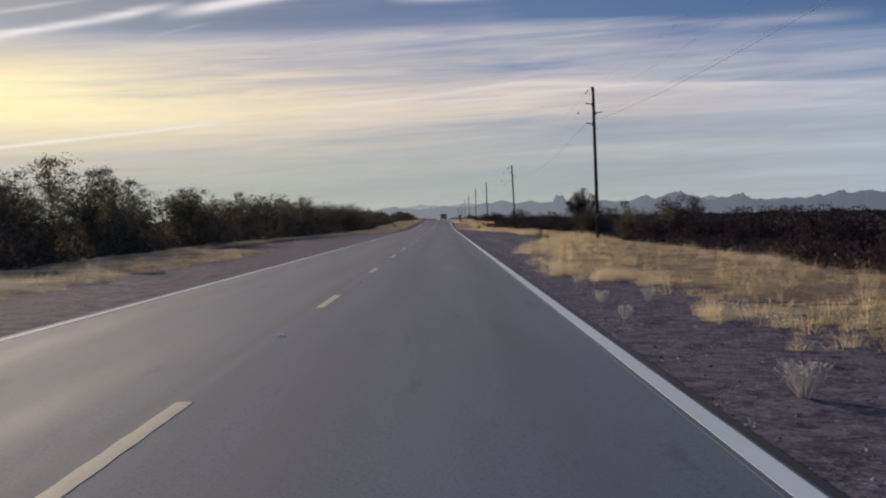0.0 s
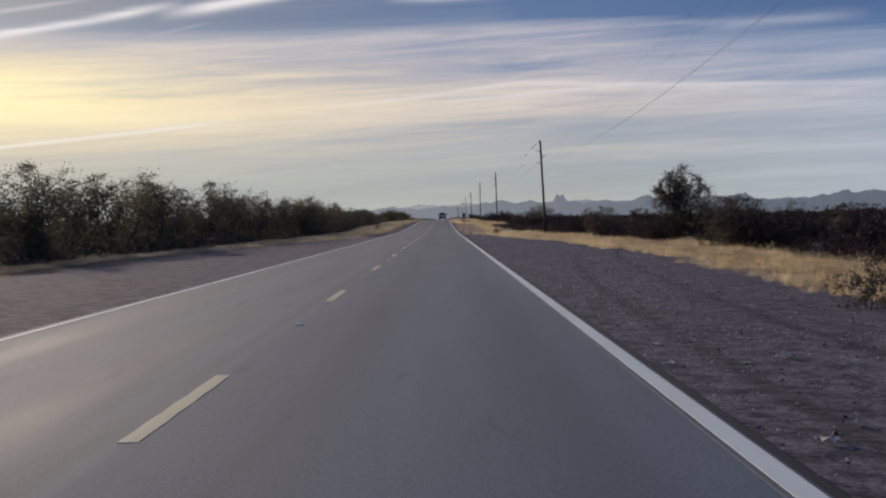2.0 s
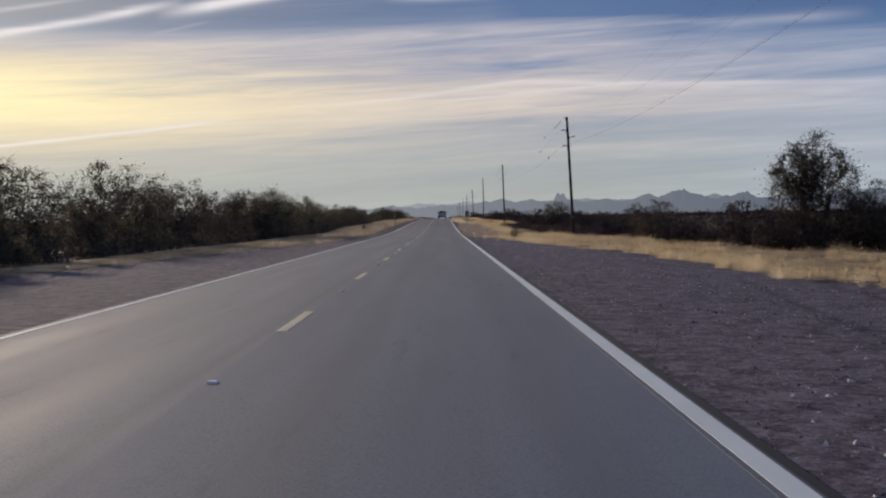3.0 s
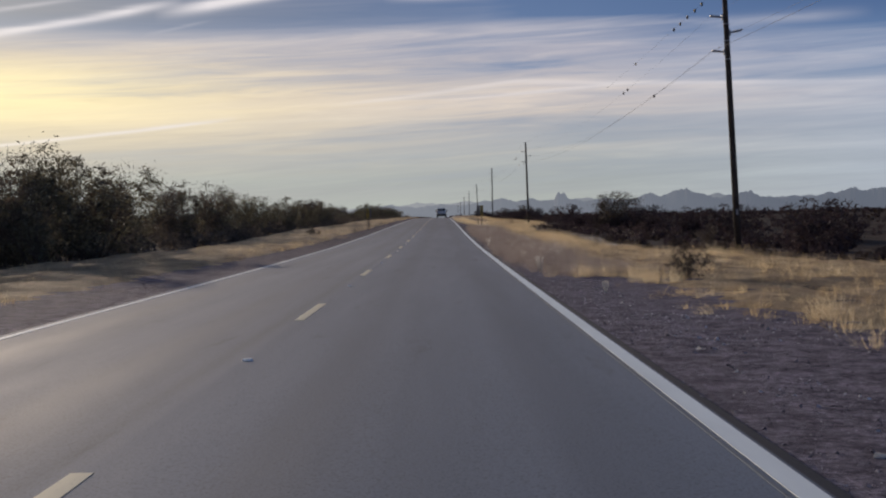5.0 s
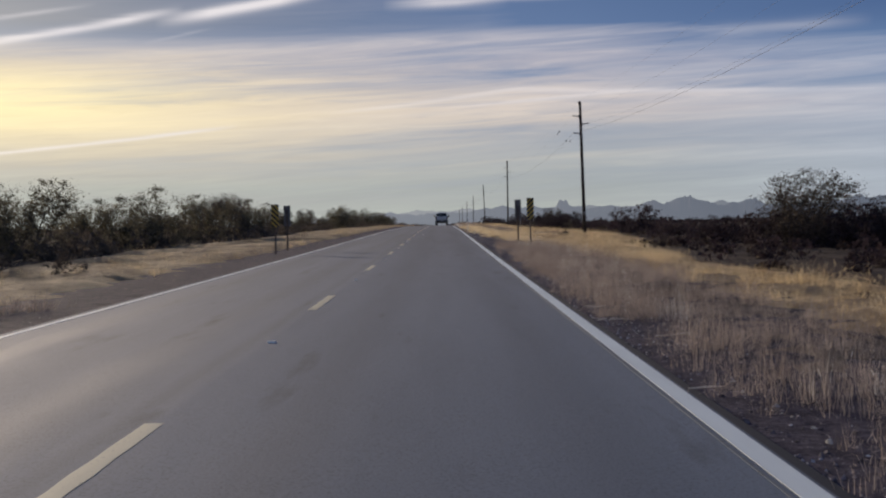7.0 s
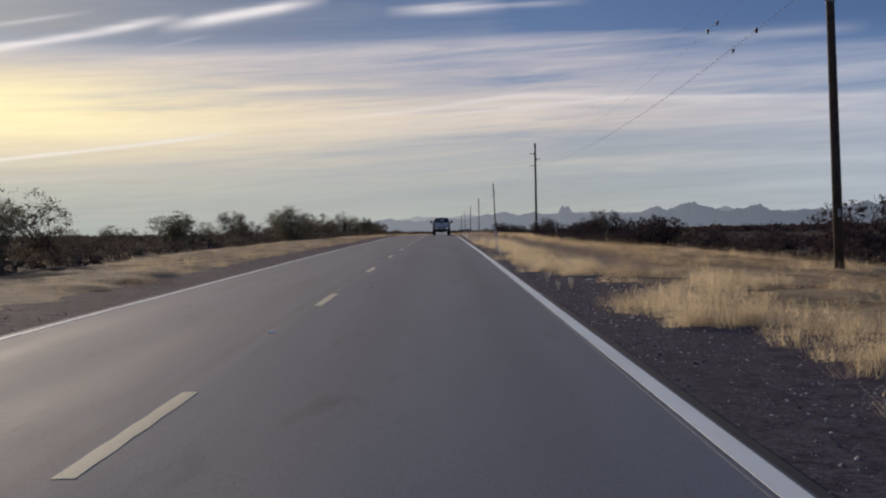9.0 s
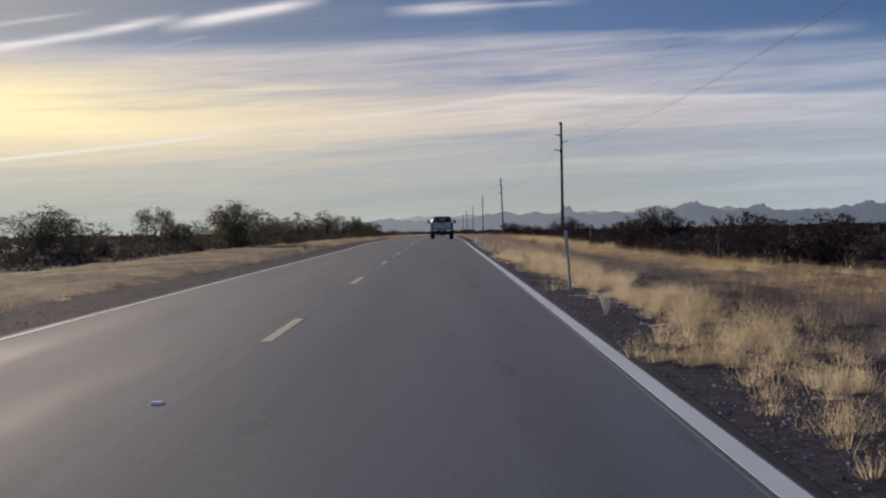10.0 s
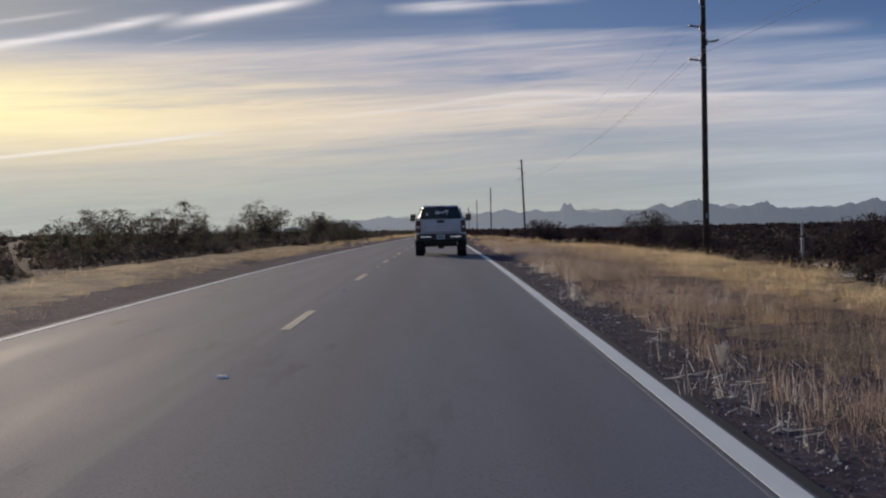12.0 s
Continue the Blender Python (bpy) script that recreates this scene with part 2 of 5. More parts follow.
def desert_floor():
    m, t, b = material("desert_floor", 0.95, 0.0, 0.04)
    p = place(t)
    sep = t.nodes.new("ShaderNodeSeparateXYZ")
    t.links.new(p, sep.inputs[0])
    coarse, mid, fine = speckle(t, p, 0.12, 5), speckle(t, p, 0.9, 5), speckle(t, p, 17.0, 5, 0.85)
    tyre = speckle(t, stretched(t, p, 2.6, 0.10, 1.0), 1.0, 4, 0.65)
    off = calc(t, "MULTIPLY_ADD", calc(t, "SUBTRACT", mid, 0.5), 2.4, calc(t, "ABSOLUTE", sep.outputs[0]))
    near = calc(t, "MULTIPLY_ADD", bell(t, sep.outputs[1], 102.0, 44.0), -4.6, off)      # wide gravel turnouts
    gravel = blend(t, ramp(t, fine, (0.34, 0.0), (0.70, 1.0)), (0.030, 0.026, 0.035), (0.44, 0.395, 0.455))
    gravel = blend(t, ramp(t, tyre, (0.45, 0.0), (0.72, 0.5)), gravel, (0.18, 0.157, 0.180))
    clods = speckle(t, p, 3.2, 5, 0.75)
    gravel = blend(t, ramp(t, clods, (0.46, 0.0), (0.62, 0.60)), gravel, (0.020, 0.017, 0.027))
    gravel = blend(t, ramp(t, clods, (0.30, 0.6), (0.45, 0.0)), gravel, (0.30, 0.26, 0.315))
    older = calc(t, "MULTIPLY", calc(t, "SUBTRACT", sep.outputs[1], 165.0), 0.018, clamp=True)      # darker gravel farther on
    gravel = blend(t, calc(t, "MULTIPLY", older, 0.62), gravel, (0.034, 0.028, 0.042))
    # the arcs of wheels that turned off the road
    arc = calc(t, "SUBTRACT", sep.outputs[0], calc(t, "MULTIPLY_ADD", calc(t, "POWER", calc(t, "MAXIMUM", calc(t, "SUBTRACT", sep.outputs[1], 64.0), 0.0), 2.0), 0.0016, 4.5))
    wheels = calc(t, "MULTIPLY", calc(t, "ADD", bell(t, arc, 0.0, 0.13), bell(t, arc, 1.6, 0.13)), calc(t, "MULTIPLY", calc(t, "SUBTRACT", 122.0, sep.outputs[1]), 0.1, clamp=True))
    wheels = calc(t, "MULTIPLY", wheels, calc(t, "MULTIPLY", calc(t, "SUBTRACT", sep.outputs[1], 62.0), 0.2, clamp=True))
    gravel = blend(t, calc(t, "MULTIPLY", wheels, 0.45), gravel, (0.036, 0.031, 0.040))
    soil = blend(t, ramp(t, mid, (0.35, 0.0), (0.66, 1.0)), (0.060, 0.047, 0.040), (0.165, 0.126, 0.092))
    soil = blend(t, ramp(t, fine, (0.36, 0.7), (0.52, 0.0)), soil, (0.040, 0.032, 0.030))
    far = blend(t, ramp(t, coarse, (0.35, 0.0), (0.68, 1.0)), (0.040, 0.032, 0.027), (0.095, 0.074, 0.058))
    c = blend(t, ramp(t, calc(t, "DIVIDE", near, 30.0), (0.20, 0.0), (0.28, 1.0)), gravel, soil)
    c = blend(t, ramp(t, calc(t, "DIVIDE", off, 60.0), (0.26, 0.0), (0.42, 1.0)), c, far)
    t.links.new(c, b.inputs["Base Color"])
    lumps = speckle(t, p, 9.0, 5, 0.7)
    relief(t, b, calc(t, "MULTIPLY_ADD", fine, 1.0, calc(t, "MULTIPLY_ADD", lumps, 0.55, calc(t, "MULTIPLY", mid, 0.25))), 0.9, 0.042)
    return m


def leafy(name, dark, light, through_share, rough=0.75, patch_scale=0.45, single=0.7):
    """Dry leaves or blades that let light through, each piece of its own shade."""
    m, t, b = material(name, rough, 0.0, 0.2)
    geo = t.nodes.new("ShaderNodeNewGeometry")
    info = t.nodes.new("ShaderNodeObjectInfo")
    patch = calc(t, "MULTIPLY_ADD", speckle(t, geo.outputs["Position"], patch_scale * 4.2, 3), 0.5, calc(t, "MULTIPLY", speckle(t, geo.outputs["Position"], patch_scale, 4), 0.5))
    f = calc(t, "MULTIPLY_ADD", calc(t, "SUBTRACT", patch, 0.5), 4.2, calc(t, "MULTIPLY_ADD", info.outputs["Random"], 0.3, calc(t, "MULTIPLY", geo.outputs["Random Per Island"], single)), clamp=True)
    c = blend(t, f, dark, light)
    t.links.new(c, b.inputs["Base Color"])
    tr = t.nodes.new("ShaderNodeBsdfTranslucent")
    t.links.new(c, tr.inputs[0])
    mix = t.nodes.new("ShaderNodeMixShader")
    mix.inputs[0].default_value = through_share
    t.links.new(b.outputs[0], mix.inputs[1])
    t.links.new(tr.outputs[0], mix.inputs[2])
    t.links.new(mix.outputs[0], t.nodes["Material Output"].inputs[0])
    return m


def thatch_stuff(name, a, b_col, gap):
    """Fallen dry grass: tangled fibres, lighter and browner patches, dark holes."""
    m, t, b = material(name, 0.9, 0.0, 0.1)
    p = place(t)
    coarse, mid = speckle(t, p, 0.45, 4), speckle(t, p, 2.4, 4, 0.7)
    fibre = speckle(t, stretched(t, p, 26.0, 9.0, 12.0), 1.0, 4, 0.75, 1.2)
    f = calc(t, "MULTIPLY_ADD", fibre, 0.8, calc(t, "MULTIPLY_ADD", mid, 0.6, calc(t, "MULTIPLY", coarse, 1.5)))
    c = blend(t, ramp(t, calc(t, "MULTIPLY", f, 0.345), (0.38, 0.0), (0.60, 1.0)), a, b_col)
    c = blend(t, ramp(t, calc(t, "MULTIPLY_ADD", mid, 0.6, calc(t, "MULTIPLY", fibre, 0.4)), (0.34, 0.75), (0.44, 0.0)), c, gap)
    t.links.new(c, b.inputs["Base Color"])
    relief(t, b, calc(t, "MULTIPLY_ADD", mid, 1.5, fibre), 1.0, 0.09)
    return m


def haze_glow_rock(name, col, glow):
    """Far mountains, with the haze's light put into the rock as emission."""
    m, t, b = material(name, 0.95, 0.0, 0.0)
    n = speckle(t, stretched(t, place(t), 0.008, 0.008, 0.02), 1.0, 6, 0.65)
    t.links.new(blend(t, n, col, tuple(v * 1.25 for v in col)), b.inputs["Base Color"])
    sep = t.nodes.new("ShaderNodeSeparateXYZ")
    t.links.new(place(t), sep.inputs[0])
    east = calc(t, "MULTIPLY", calc(t, "ADD", sep.outputs[0], 200.0), 0.0007, clamp=True)      # painted haze: emission brighter towards the sun, dimmed to the right
    haze_glow = blend(t, east, tuple(v * k for v, k in zip(glow, (1.45, 1.36, 1.22))), tuple(v * 0.76 for v in glow))
    t.links.new(blend(t, calc(t, "MULTIPLY", n, 0.25), haze_glow, (0.10, 0.11, 0.13)), b.inputs["Emission Color"])
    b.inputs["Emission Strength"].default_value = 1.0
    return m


ASPHALT, FLOOR = asphalt(), desert_floor()
WHITE_PAINT, YELLOW_PAINT = road_paint("white_road_paint", (0.82, 0.88, 0.85), 0.70), road_paint("yellow_road_paint", (0.66, 0.61, 0.43), 0.61)
STRAW = leafy("straw_grass", (0.36, 0.255, 0.145), (0.95, 0.765, 0.455), 0.52)
FADED_PAINT = road_paint("faded_road_paint", (0.20, 0.222, 0.238), 0.55)
THATCH = thatch_stuff("matted_straw", (0.20, 0.142, 0.088), (0.66, 0.50, 0.30), (0.075, 0.056, 0.042))
BROWN_THATCH = thatch_stuff("matted_brown_weeds", (0.085, 0.068, 0.060), (0.27, 0.215, 0.175), (0.040, 0.033, 0.032))
TAN_THATCH = thatch_stuff("matted_tan_weeds", (0.10, 0.080, 0.068), (0.34, 0.275, 0.215), (0.050, 0.040, 0.035))
PALE_STRAW = leafy("pale_gold_grass", (0.54, 0.43, 0.275), (0.95, 0.815, 0.55), 0.54)
GREY_STRAW = leafy("grey_dry_grass", (0.175, 0.142, 0.126), (0.49, 0.420, 0.372), 0.44)
BROWN_STRAW = leafy("brown_dry_grass", (0.205, 0.152, 0.118), (0.58, 0.465, 0.365), 0.46)
DUSTY_STRAW = leafy("dusty_pale_grass", (0.36, 0.315, 0.255), (0.78, 0.70, 0.585), 0.48)
PALE_WEED = leafy("pale_weed", (0.60, 0.575, 0.53), (0.84, 0.825, 0.78), 0.46)
LEAF = leafy("olive_leaf", (0.060, 0.057, 0.043), (0.175, 0.160, 0.112), 0.50)
DRY_LEAF = leafy("dusty_leaf", (0.055, 0.045, 0.038), (0.155, 0.125, 0.098), 0.42)
UNDER_LEAF = leafy("dusty_undergrowth_leaf", (0.060, 0.052, 0.046), (0.150, 0.128, 0.108), 0.42, 0.9)
SCRUB_LEAF = leafy("dark_scrub_leaf", (0.043, 0.032, 0.037), (0.104, 0.076, 0.079), 0.32, 0.9, 0.30, 0.08)
DRY_SCRUB = leafy("dry_brown_scrub_leaf", (0.050, 0.038, 0.034), (0.135, 0.100, 0.078), 0.22, 0.9, 0.30, 0.10)
BARK = mottled("bark", (0.045, 0.036, 0.030), (0.11, 0.088, 0.07), 6.0, 0.9, bump=0.5)
PALE_STONE = leafy("pale_stone", (0.38, 0.36, 0.37), (0.74, 0.72, 0.72), 0.0, 0.7, 3.0)
STONE = leafy("gravel_stone", (0.040, 0.035, 0.042), (0.36, 0.325, 0.345), 0.0, 0.8, 2.0)
POLE_WOOD = mottled("weathered_pole_wood", (0.030, 0.023, 0.020), (0.075, 0.056, 0.043), 3.0, 0.85, bump=0.4)
GALVANISED = mottled("galvanised_steel", (0.26, 0.26, 0.27), (0.38, 0.38, 0.39), 9.0, 0.65, 0.6, bump=0.1)
PORCELAIN = mottled("grey_porcelain", (0.22, 0.22, 0.24), (0.34, 0.34, 0.36), 8.0, 0.45)
WIRE = mottled("weathered_wire", (0.17, 0.165, 0.165), (0.26, 0.25, 0.25), 4.0, 0.9, 0.0, spec=0.1)
BLACK_PLASTIC = mottled("black_plastic", (0.016, 0.016, 0.018), (0.030, 0.030, 0.033), 12.0, 0.5)
SIGN_BACK = mottled("dull_sign_back", (0.13, 0.125, 0.125), (0.20, 0.19, 0.185), 6.0, 0.7, 0.2)
RUSTY = mottled("rusty_post_steel", (0.10, 0.075, 0.06), (0.19, 0.15, 0.12), 8.0, 0.8, 0.2)
SIGN_YELLOW = mottled("sign_yellow_sheeting", (0.44, 0.28, 0.035), (0.52, 0.35, 0.05), 5.0, 0.45)
SIGN_BLACK = mottled("sign_black_sheeting", (0.018, 0.018, 0.018), (0.030, 0.029, 0.028), 5.0, 0.45)
POST_WHITE = mottled("weathered_white_post", (0.36, 0.37, 0.39), (0.54, 0.55, 0.57), 7.0, 0.5, bump=0.2)
CAR_WHITE = mottled("white_car_paint", (0.50, 0.52, 0.55), (0.58, 0.60, 0.63), 2.0, 0.28, local=True)
CHROME = mottled("chrome", (0.72, 0.72, 0.74), (0.82, 0.82, 0.84), 5.0, 0.14, 1.0, local=True)
RUBBER = mottled("tyre_rubber", (0.018, 0.018, 0.019), (0.034, 0.033, 0.032), 20.0, 0.85, bump=0.3, local=True)
RED_LENS = mottled("red_lamp_lens", (0.055, 0.012, 0.012), (0.080, 0.015, 0.014), 15.0, 0.2, local=True)
PLATE = mottled("plate_metal", (0.55, 0.56, 0.58), (0.66, 0.67, 0.69), 15.0, 0.4, local=True)
STICKER = mottled("white_sticker", (0.70, 0.70, 0.70), (0.80, 0.80, 0.80), 10.0, 0.5, local=True)
CAR_GLASS, _t, _b = material("tinted_glass", 0.04, 0.0, 0.6)
_b.inputs["Base Color"].default_value = (0.012, 0.014, 0.016, 1)
AMBER = mottled("pale_reflector", (0.84, 0.82, 0.74), (0.90, 0.89, 0.84), 30.0, 0.6)
MOUNTAIN_NEAR = haze_glow_rock("haze_glow_mountain_rock", (0.035, 0.035, 0.038), (0.158, 0.184, 0.222))
MOUNTAIN_FAR = haze_glow_rock("far_haze_glow_mountain_rock", (0.035, 0.035, 0.038), (0.230, 0.258, 0.290))


# ---- mesh helpers ----
def mesh_from(name, verts, faces, mat, smooth=False):
    """A mesh from arrays of points and of equal-sided faces."""
    verts, faces = np.asarray(verts, np.float32), np.asarray(faces, np.int32)
    me = bpy.data.meshes.new(name)
    me.vertices.add(len(verts))
    me.vertices.foreach_set("co", verts.ravel())
    k = faces.shape[1]
    me.loops.add(faces.size)
    me.loops.foreach_set("vertex_index", faces.ravel())
    me.polygons.add(len(faces))
    me.polygons.foreach_set("loop_start", np.arange(0, faces.size, k, dtype=np.int32))
    me.polygons.foreach_set("use_smooth", np.full(len(faces), smooth, bool))
    me.materials.append(mat)
    me.update(calc_edges=True)
    return me


def part(name, bm, mat, parent=None, label="", smooth=False):
    """Links a bmesh as one mesh object under a thing or a part."""
    me = bpy.data.meshes.new(name)
    bmesh.ops.recalc_face_normals(bm, faces=bm.faces)
    for f in bm.faces:
        f.smooth = smooth
    bm.to_mesh(me)
    bm.free()
    me.materials.append(mat)
    ob = new(name, me)
    ob.parent = parent
    return tagged(ob, label) if label else ob


def box(bm, x0, x1, y0, y1, z0, z1, bevel=0.0):
    m = Matrix.LocRotScale(((x0 + x1) / 2, (y0 + y1) / 2, (z0 + z1) / 2), None, (x1 - x0, y1 - y0, z1 - z0))
    g = bmesh.ops.create_cube(bm, size=1.0, matrix=m)
    if bevel:
        edges = list({e for v in g["verts"] for e in v.link_edges})
        bmesh.ops.bevel(bm, geom=edges, offset=bevel, segments=2, affect="EDGES", profile=0.5)
    return bm


def rod(bm, a, b, r0, r1=None, sides=10):
    a, b = Vector(a), Vector(b)
    d = b - a
    m = Matrix.Translation((a + b) / 2) @ d.to_track_quat("Z", "Y").to_matrix().to_4x4()
    bmesh.ops.create_cone(bm, cap_ends=True, segments=sides, radius1=r0, radius2=r0 if r1 is None else r1, depth=d.length, matrix=m)
    return bm


def lathe(bm, a, b, profile, sides=12):
    """A turned solid along a to b; profile is (share of the way, radius)."""
    a, b = Vector(a), Vector(b)
    q = (b - a).to_track_quat("Z", "Y")
    rings = []
    for f, r in profile:
        rings.append([bm.verts.new(a + (b - a) * f + q @ Vector((r * math.cos(k * math.tau / sides), r * math.sin(k * math.tau / sides), 0))) for k in range(sides)])
    for p, n in zip(rings, rings[1:]):
        for k in range(sides):
            bm.faces.new((p[k], p[(k + 1) % sides], n[(k + 1) % sides], n[k]))
    bm.faces.new(rings[0][::-1])
    bm.faces.new(rings[-1])
    return bm


def loft(bm, sections, corner=4):
    """Rounded boxes joined along y: (y, half width below, half width above, z below, z above, corner radius)."""
    rings = []
    for y, wb, wt, z0, z1, r in sections:
        ring = []
        for cx, cz, a0, w in ((1, 1, 0, wt), (-1, 1, 90, wt), (-1, -1, 180, wb), (1, -1, 270, wb)):
            ox, oz = cx * (w - r), (z1 - r if cz > 0 else z0 + r)
            for k in range(corner + 1):
                a = radians(a0 + 90 * k / corner)
                ring.append(bm.verts.new((ox + r * math.cos(a), y, oz + r * math.sin(a))))
        rings.append(ring)
    n = len(rings[0])
    for p, q in zip(rings, rings[1:]):
        for k in range(n):
            bm.faces.new((p[k], p[(k + 1) % n], q[(k + 1) % n], q[k]))
    bm.faces.new(rings[0])
    bm.faces.new(rings[-1][::-1])
    return bm


def thing(name, label, category, m=None, group="", kind=""):
    ob = tagged(new(name), label, category, group, kind)
    ob.empty_display_size = 0.2
    if m is not None:
        ob.matrix_world = m
    return ob


# ---- the lie of the land ----
RIM_LEFT, RIM_RIGHT = -3.68, 3.85      # edges of the asphalt


def side_slope(x):
    x = np.asarray(x, float)
    a = np.maximum(np.where(x > 0, x - RIM_RIGHT, RIM_LEFT - x), 0)
    right = -0.088 - 0.004 * np.minimum(a, 3.0) - 0.032 * np.clip(a - 3.0, 0, 8.0)
    left = -0.084 - 0.006 * np.minimum(a, 3.0) - 0.022 * np.clip(a - 3.0, 0, 8.0)
    under = np.where((x > RIM_LEFT + 0.05) & (x < RIM_RIGHT - 0.05), -0.16, 0.0)
    return np.where(x > 0, right, left) + under


def ground_z(x, y):
    x, y = np.asarray(x, float), np.asarray(y, float)
    off = np.clip((np.abs(x) - 4.3) / 5.0, 0, 1)
    hump = 0.05 * np.sin(0.83 * x + 0.31 * y) * np.sin(0.47 * y - 0.22 * x) + 0.035 * np.sin(1.9 * x - 0.7) * np.sin(1.3 * y)
    wide = np.clip((np.abs(x) - 16) / 20, 0, 1) * 0.18 * np.sin(0.11 * x + 1.2) * np.sin(0.074 * y)
    return road_z(y) + side_slope(x) + off * hump + wide


def make_ground():
    cols = np.array([4.0, 4.02, 4.3, 4.7, 5.2, 5.8, 6.5, 7.2, 8, 9, 10, 11, 12, 13, 14, 15, 16.5, 18, 20, 23, 27, 32, 40, 52, 70, 100, 150, 240, 400, 700, 1200, 2100, 3400, 4800])
    xs = np.concatenate([RIM_LEFT + 4.0 - cols[::-1], [-3.55, 0, 3.76], RIM_RIGHT - 4.0 + cols])
    ys = np.concatenate([np.geomspace(4800, 90, 14) * -1, np.arange(-80, 560, 1.6), 560 * np.geomspace(1.004, 4850 / 560, 70)])
    gx, gy = np.meshgrid(xs, ys)
    v = np.stack([gx, gy, ground_z(gx, gy)], -1).reshape(-1, 3)
    r, c = np.meshgrid(np.arange(len(ys) - 1), np.arange(len(xs) - 1), indexing="ij")
    i = (r * len(xs) + c).ravel()
    f = np.stack([i, i + 1, i + 1 + len(xs), i + len(xs)], 1)
    return tagged(new("ground", mesh_from("ground", v, f, FLOOR, True)), "dry desert ground, dark gravel shoulders and tan soil", "ground", kind="structure")


def crown(x):
    return -0.02 * np.abs(x)


def strip(name, x0, x1, y0, y1, rise, step, mat, thick=0.0):
    """A band of the carriageway that follows its crown and its rise."""
    ys = np.arange(y0, y1 + step, step)
    xs = np.array([x0, x1]) if x0 * x1 > 0 else np.array([x0, -1.8, 0.0, 1.8, x1])
    if thick:
        xs = np.array([x0, -3.0, -1.5, 0.0, 1.5, 3.0, x1])
    gx, gy = np.meshgrid(xs, ys)
    gz = road_z(gy) + crown(gx) + rise
    cols = [np.stack([gx, gy, gz], -1)]
    low = lambda x: np.stack([np.full(len(ys), x), ys, road_z(ys) + crown(x) + rise - max(thick, 0.004)], -1)[:, None]
    v = np.concatenate([low(x0 - 0.02 * (thick > 0)), cols[0], low(x1 + 0.02 * (thick > 0))], 1)
    w = v.shape[1]
    r, c = np.meshgrid(np.arange(len(ys) - 1), np.arange(w - 1), indexing="ij")
    i = (r * w + c).ravel()
    return mesh_from(name, v.reshape(-1, 3), np.stack([i, i + 1, i + 1 + w, i + w], 1), mat)


def on_road(x, y, rise=0.0, yaw=0.0):
    """A pose on the carriageway, tipped with its grade."""
    grade = math.degrees(math.atan((float(road_z(y + 0.5)) - float(road_z(y - 0.5)))))
    return pose(x, y, float(road_z(y)) - 0.02 * abs(x) + rise) @ pose(0, 0, 0, grade, 0, yaw)


make_ground()
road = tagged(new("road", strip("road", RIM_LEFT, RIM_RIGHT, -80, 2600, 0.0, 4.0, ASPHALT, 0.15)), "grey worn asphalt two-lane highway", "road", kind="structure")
for x0, x1, name in ((3.58, 3.74, "edge_line"), (-3.548, -3.456, "edge_line")):
    tagged(new(name, strip(name, x0, x1, -60, 1500, 0.005, 3.0, WHITE_PAINT)), "solid white painted edge line").parent = road
tagged(new("old_edge_line", strip("old_edge_line", 3.530, 3.553, -60, 480, 0.004, 3.0, FADED_PAINT)), "faded remnant of an older white line").parent = road

DASH_0 = 5.40          # near end of a dash ahead of the start
_me = None
for k in range(-2, 66):
    if _me is None:
        bm = bmesh.new()
        for x0, x1 in ((-0.064, 0.064),):
            rows = []
            for j in range(9):
                y = 3.02 * j / 8
                jag = 0.006 * math.sin(j * 2.7)
                rows.append([bm.verts.new((x, y, z)) for x, z in ((x0 + jag, -0.003), (x0 + jag, 0.0025), (0, 0.0040), (x1 - jag, 0.0025), (x1 - jag, -0.003))])
            for p, q in zip(rows, rows[1:]):
                for a in range(4):
                    bm.faces.new((p[a], p[a + 1], q[a + 1], q[a]))
            bm.faces.new(rows[0]), bm.faces.new(rows[-1][::-1])
        dash = part("lane_dash", bm, YELLOW_PAINT, road)
        _me = dash.data
    else:
        dash = new("lane_dash", _me)
        dash.parent = road
    dash.matrix_world = on_road(0, DASH_0 + 12.19 * k)
_me = None
for k in range(-2, 40):
    y = DASH_0 + 12.19 * k + 3.02 + 4.58
    if _me is None:
        bm = bmesh.new()
        loft(bm, [(-0.05, 0.050, 0.030, -0.004, 0.006, 0.002), (-0.025, 0.05, 0.04, -0.004, 0.019, 0.003), (0.025, 0.05, 0.04, -0.004, 0.019, 0.003), (0.05, 0.05, 0.03, -0.004, 0.006, 0.002)], 2)
        stud = part("raised_marker", bm, AMBER, road)
        _me = stud.data
    else:
        stud = new("raised_marker", _me)
        stud.parent = road
    stud.matrix_world = on_road(float(np.interp(y, [0, 20, 270, 285, 325, 340], [-0.04, 0.05, 0.05, -0.13, -0.13, 0.05])), y + 0.25, 0.0, 9 * math.sin(3.3 * k))


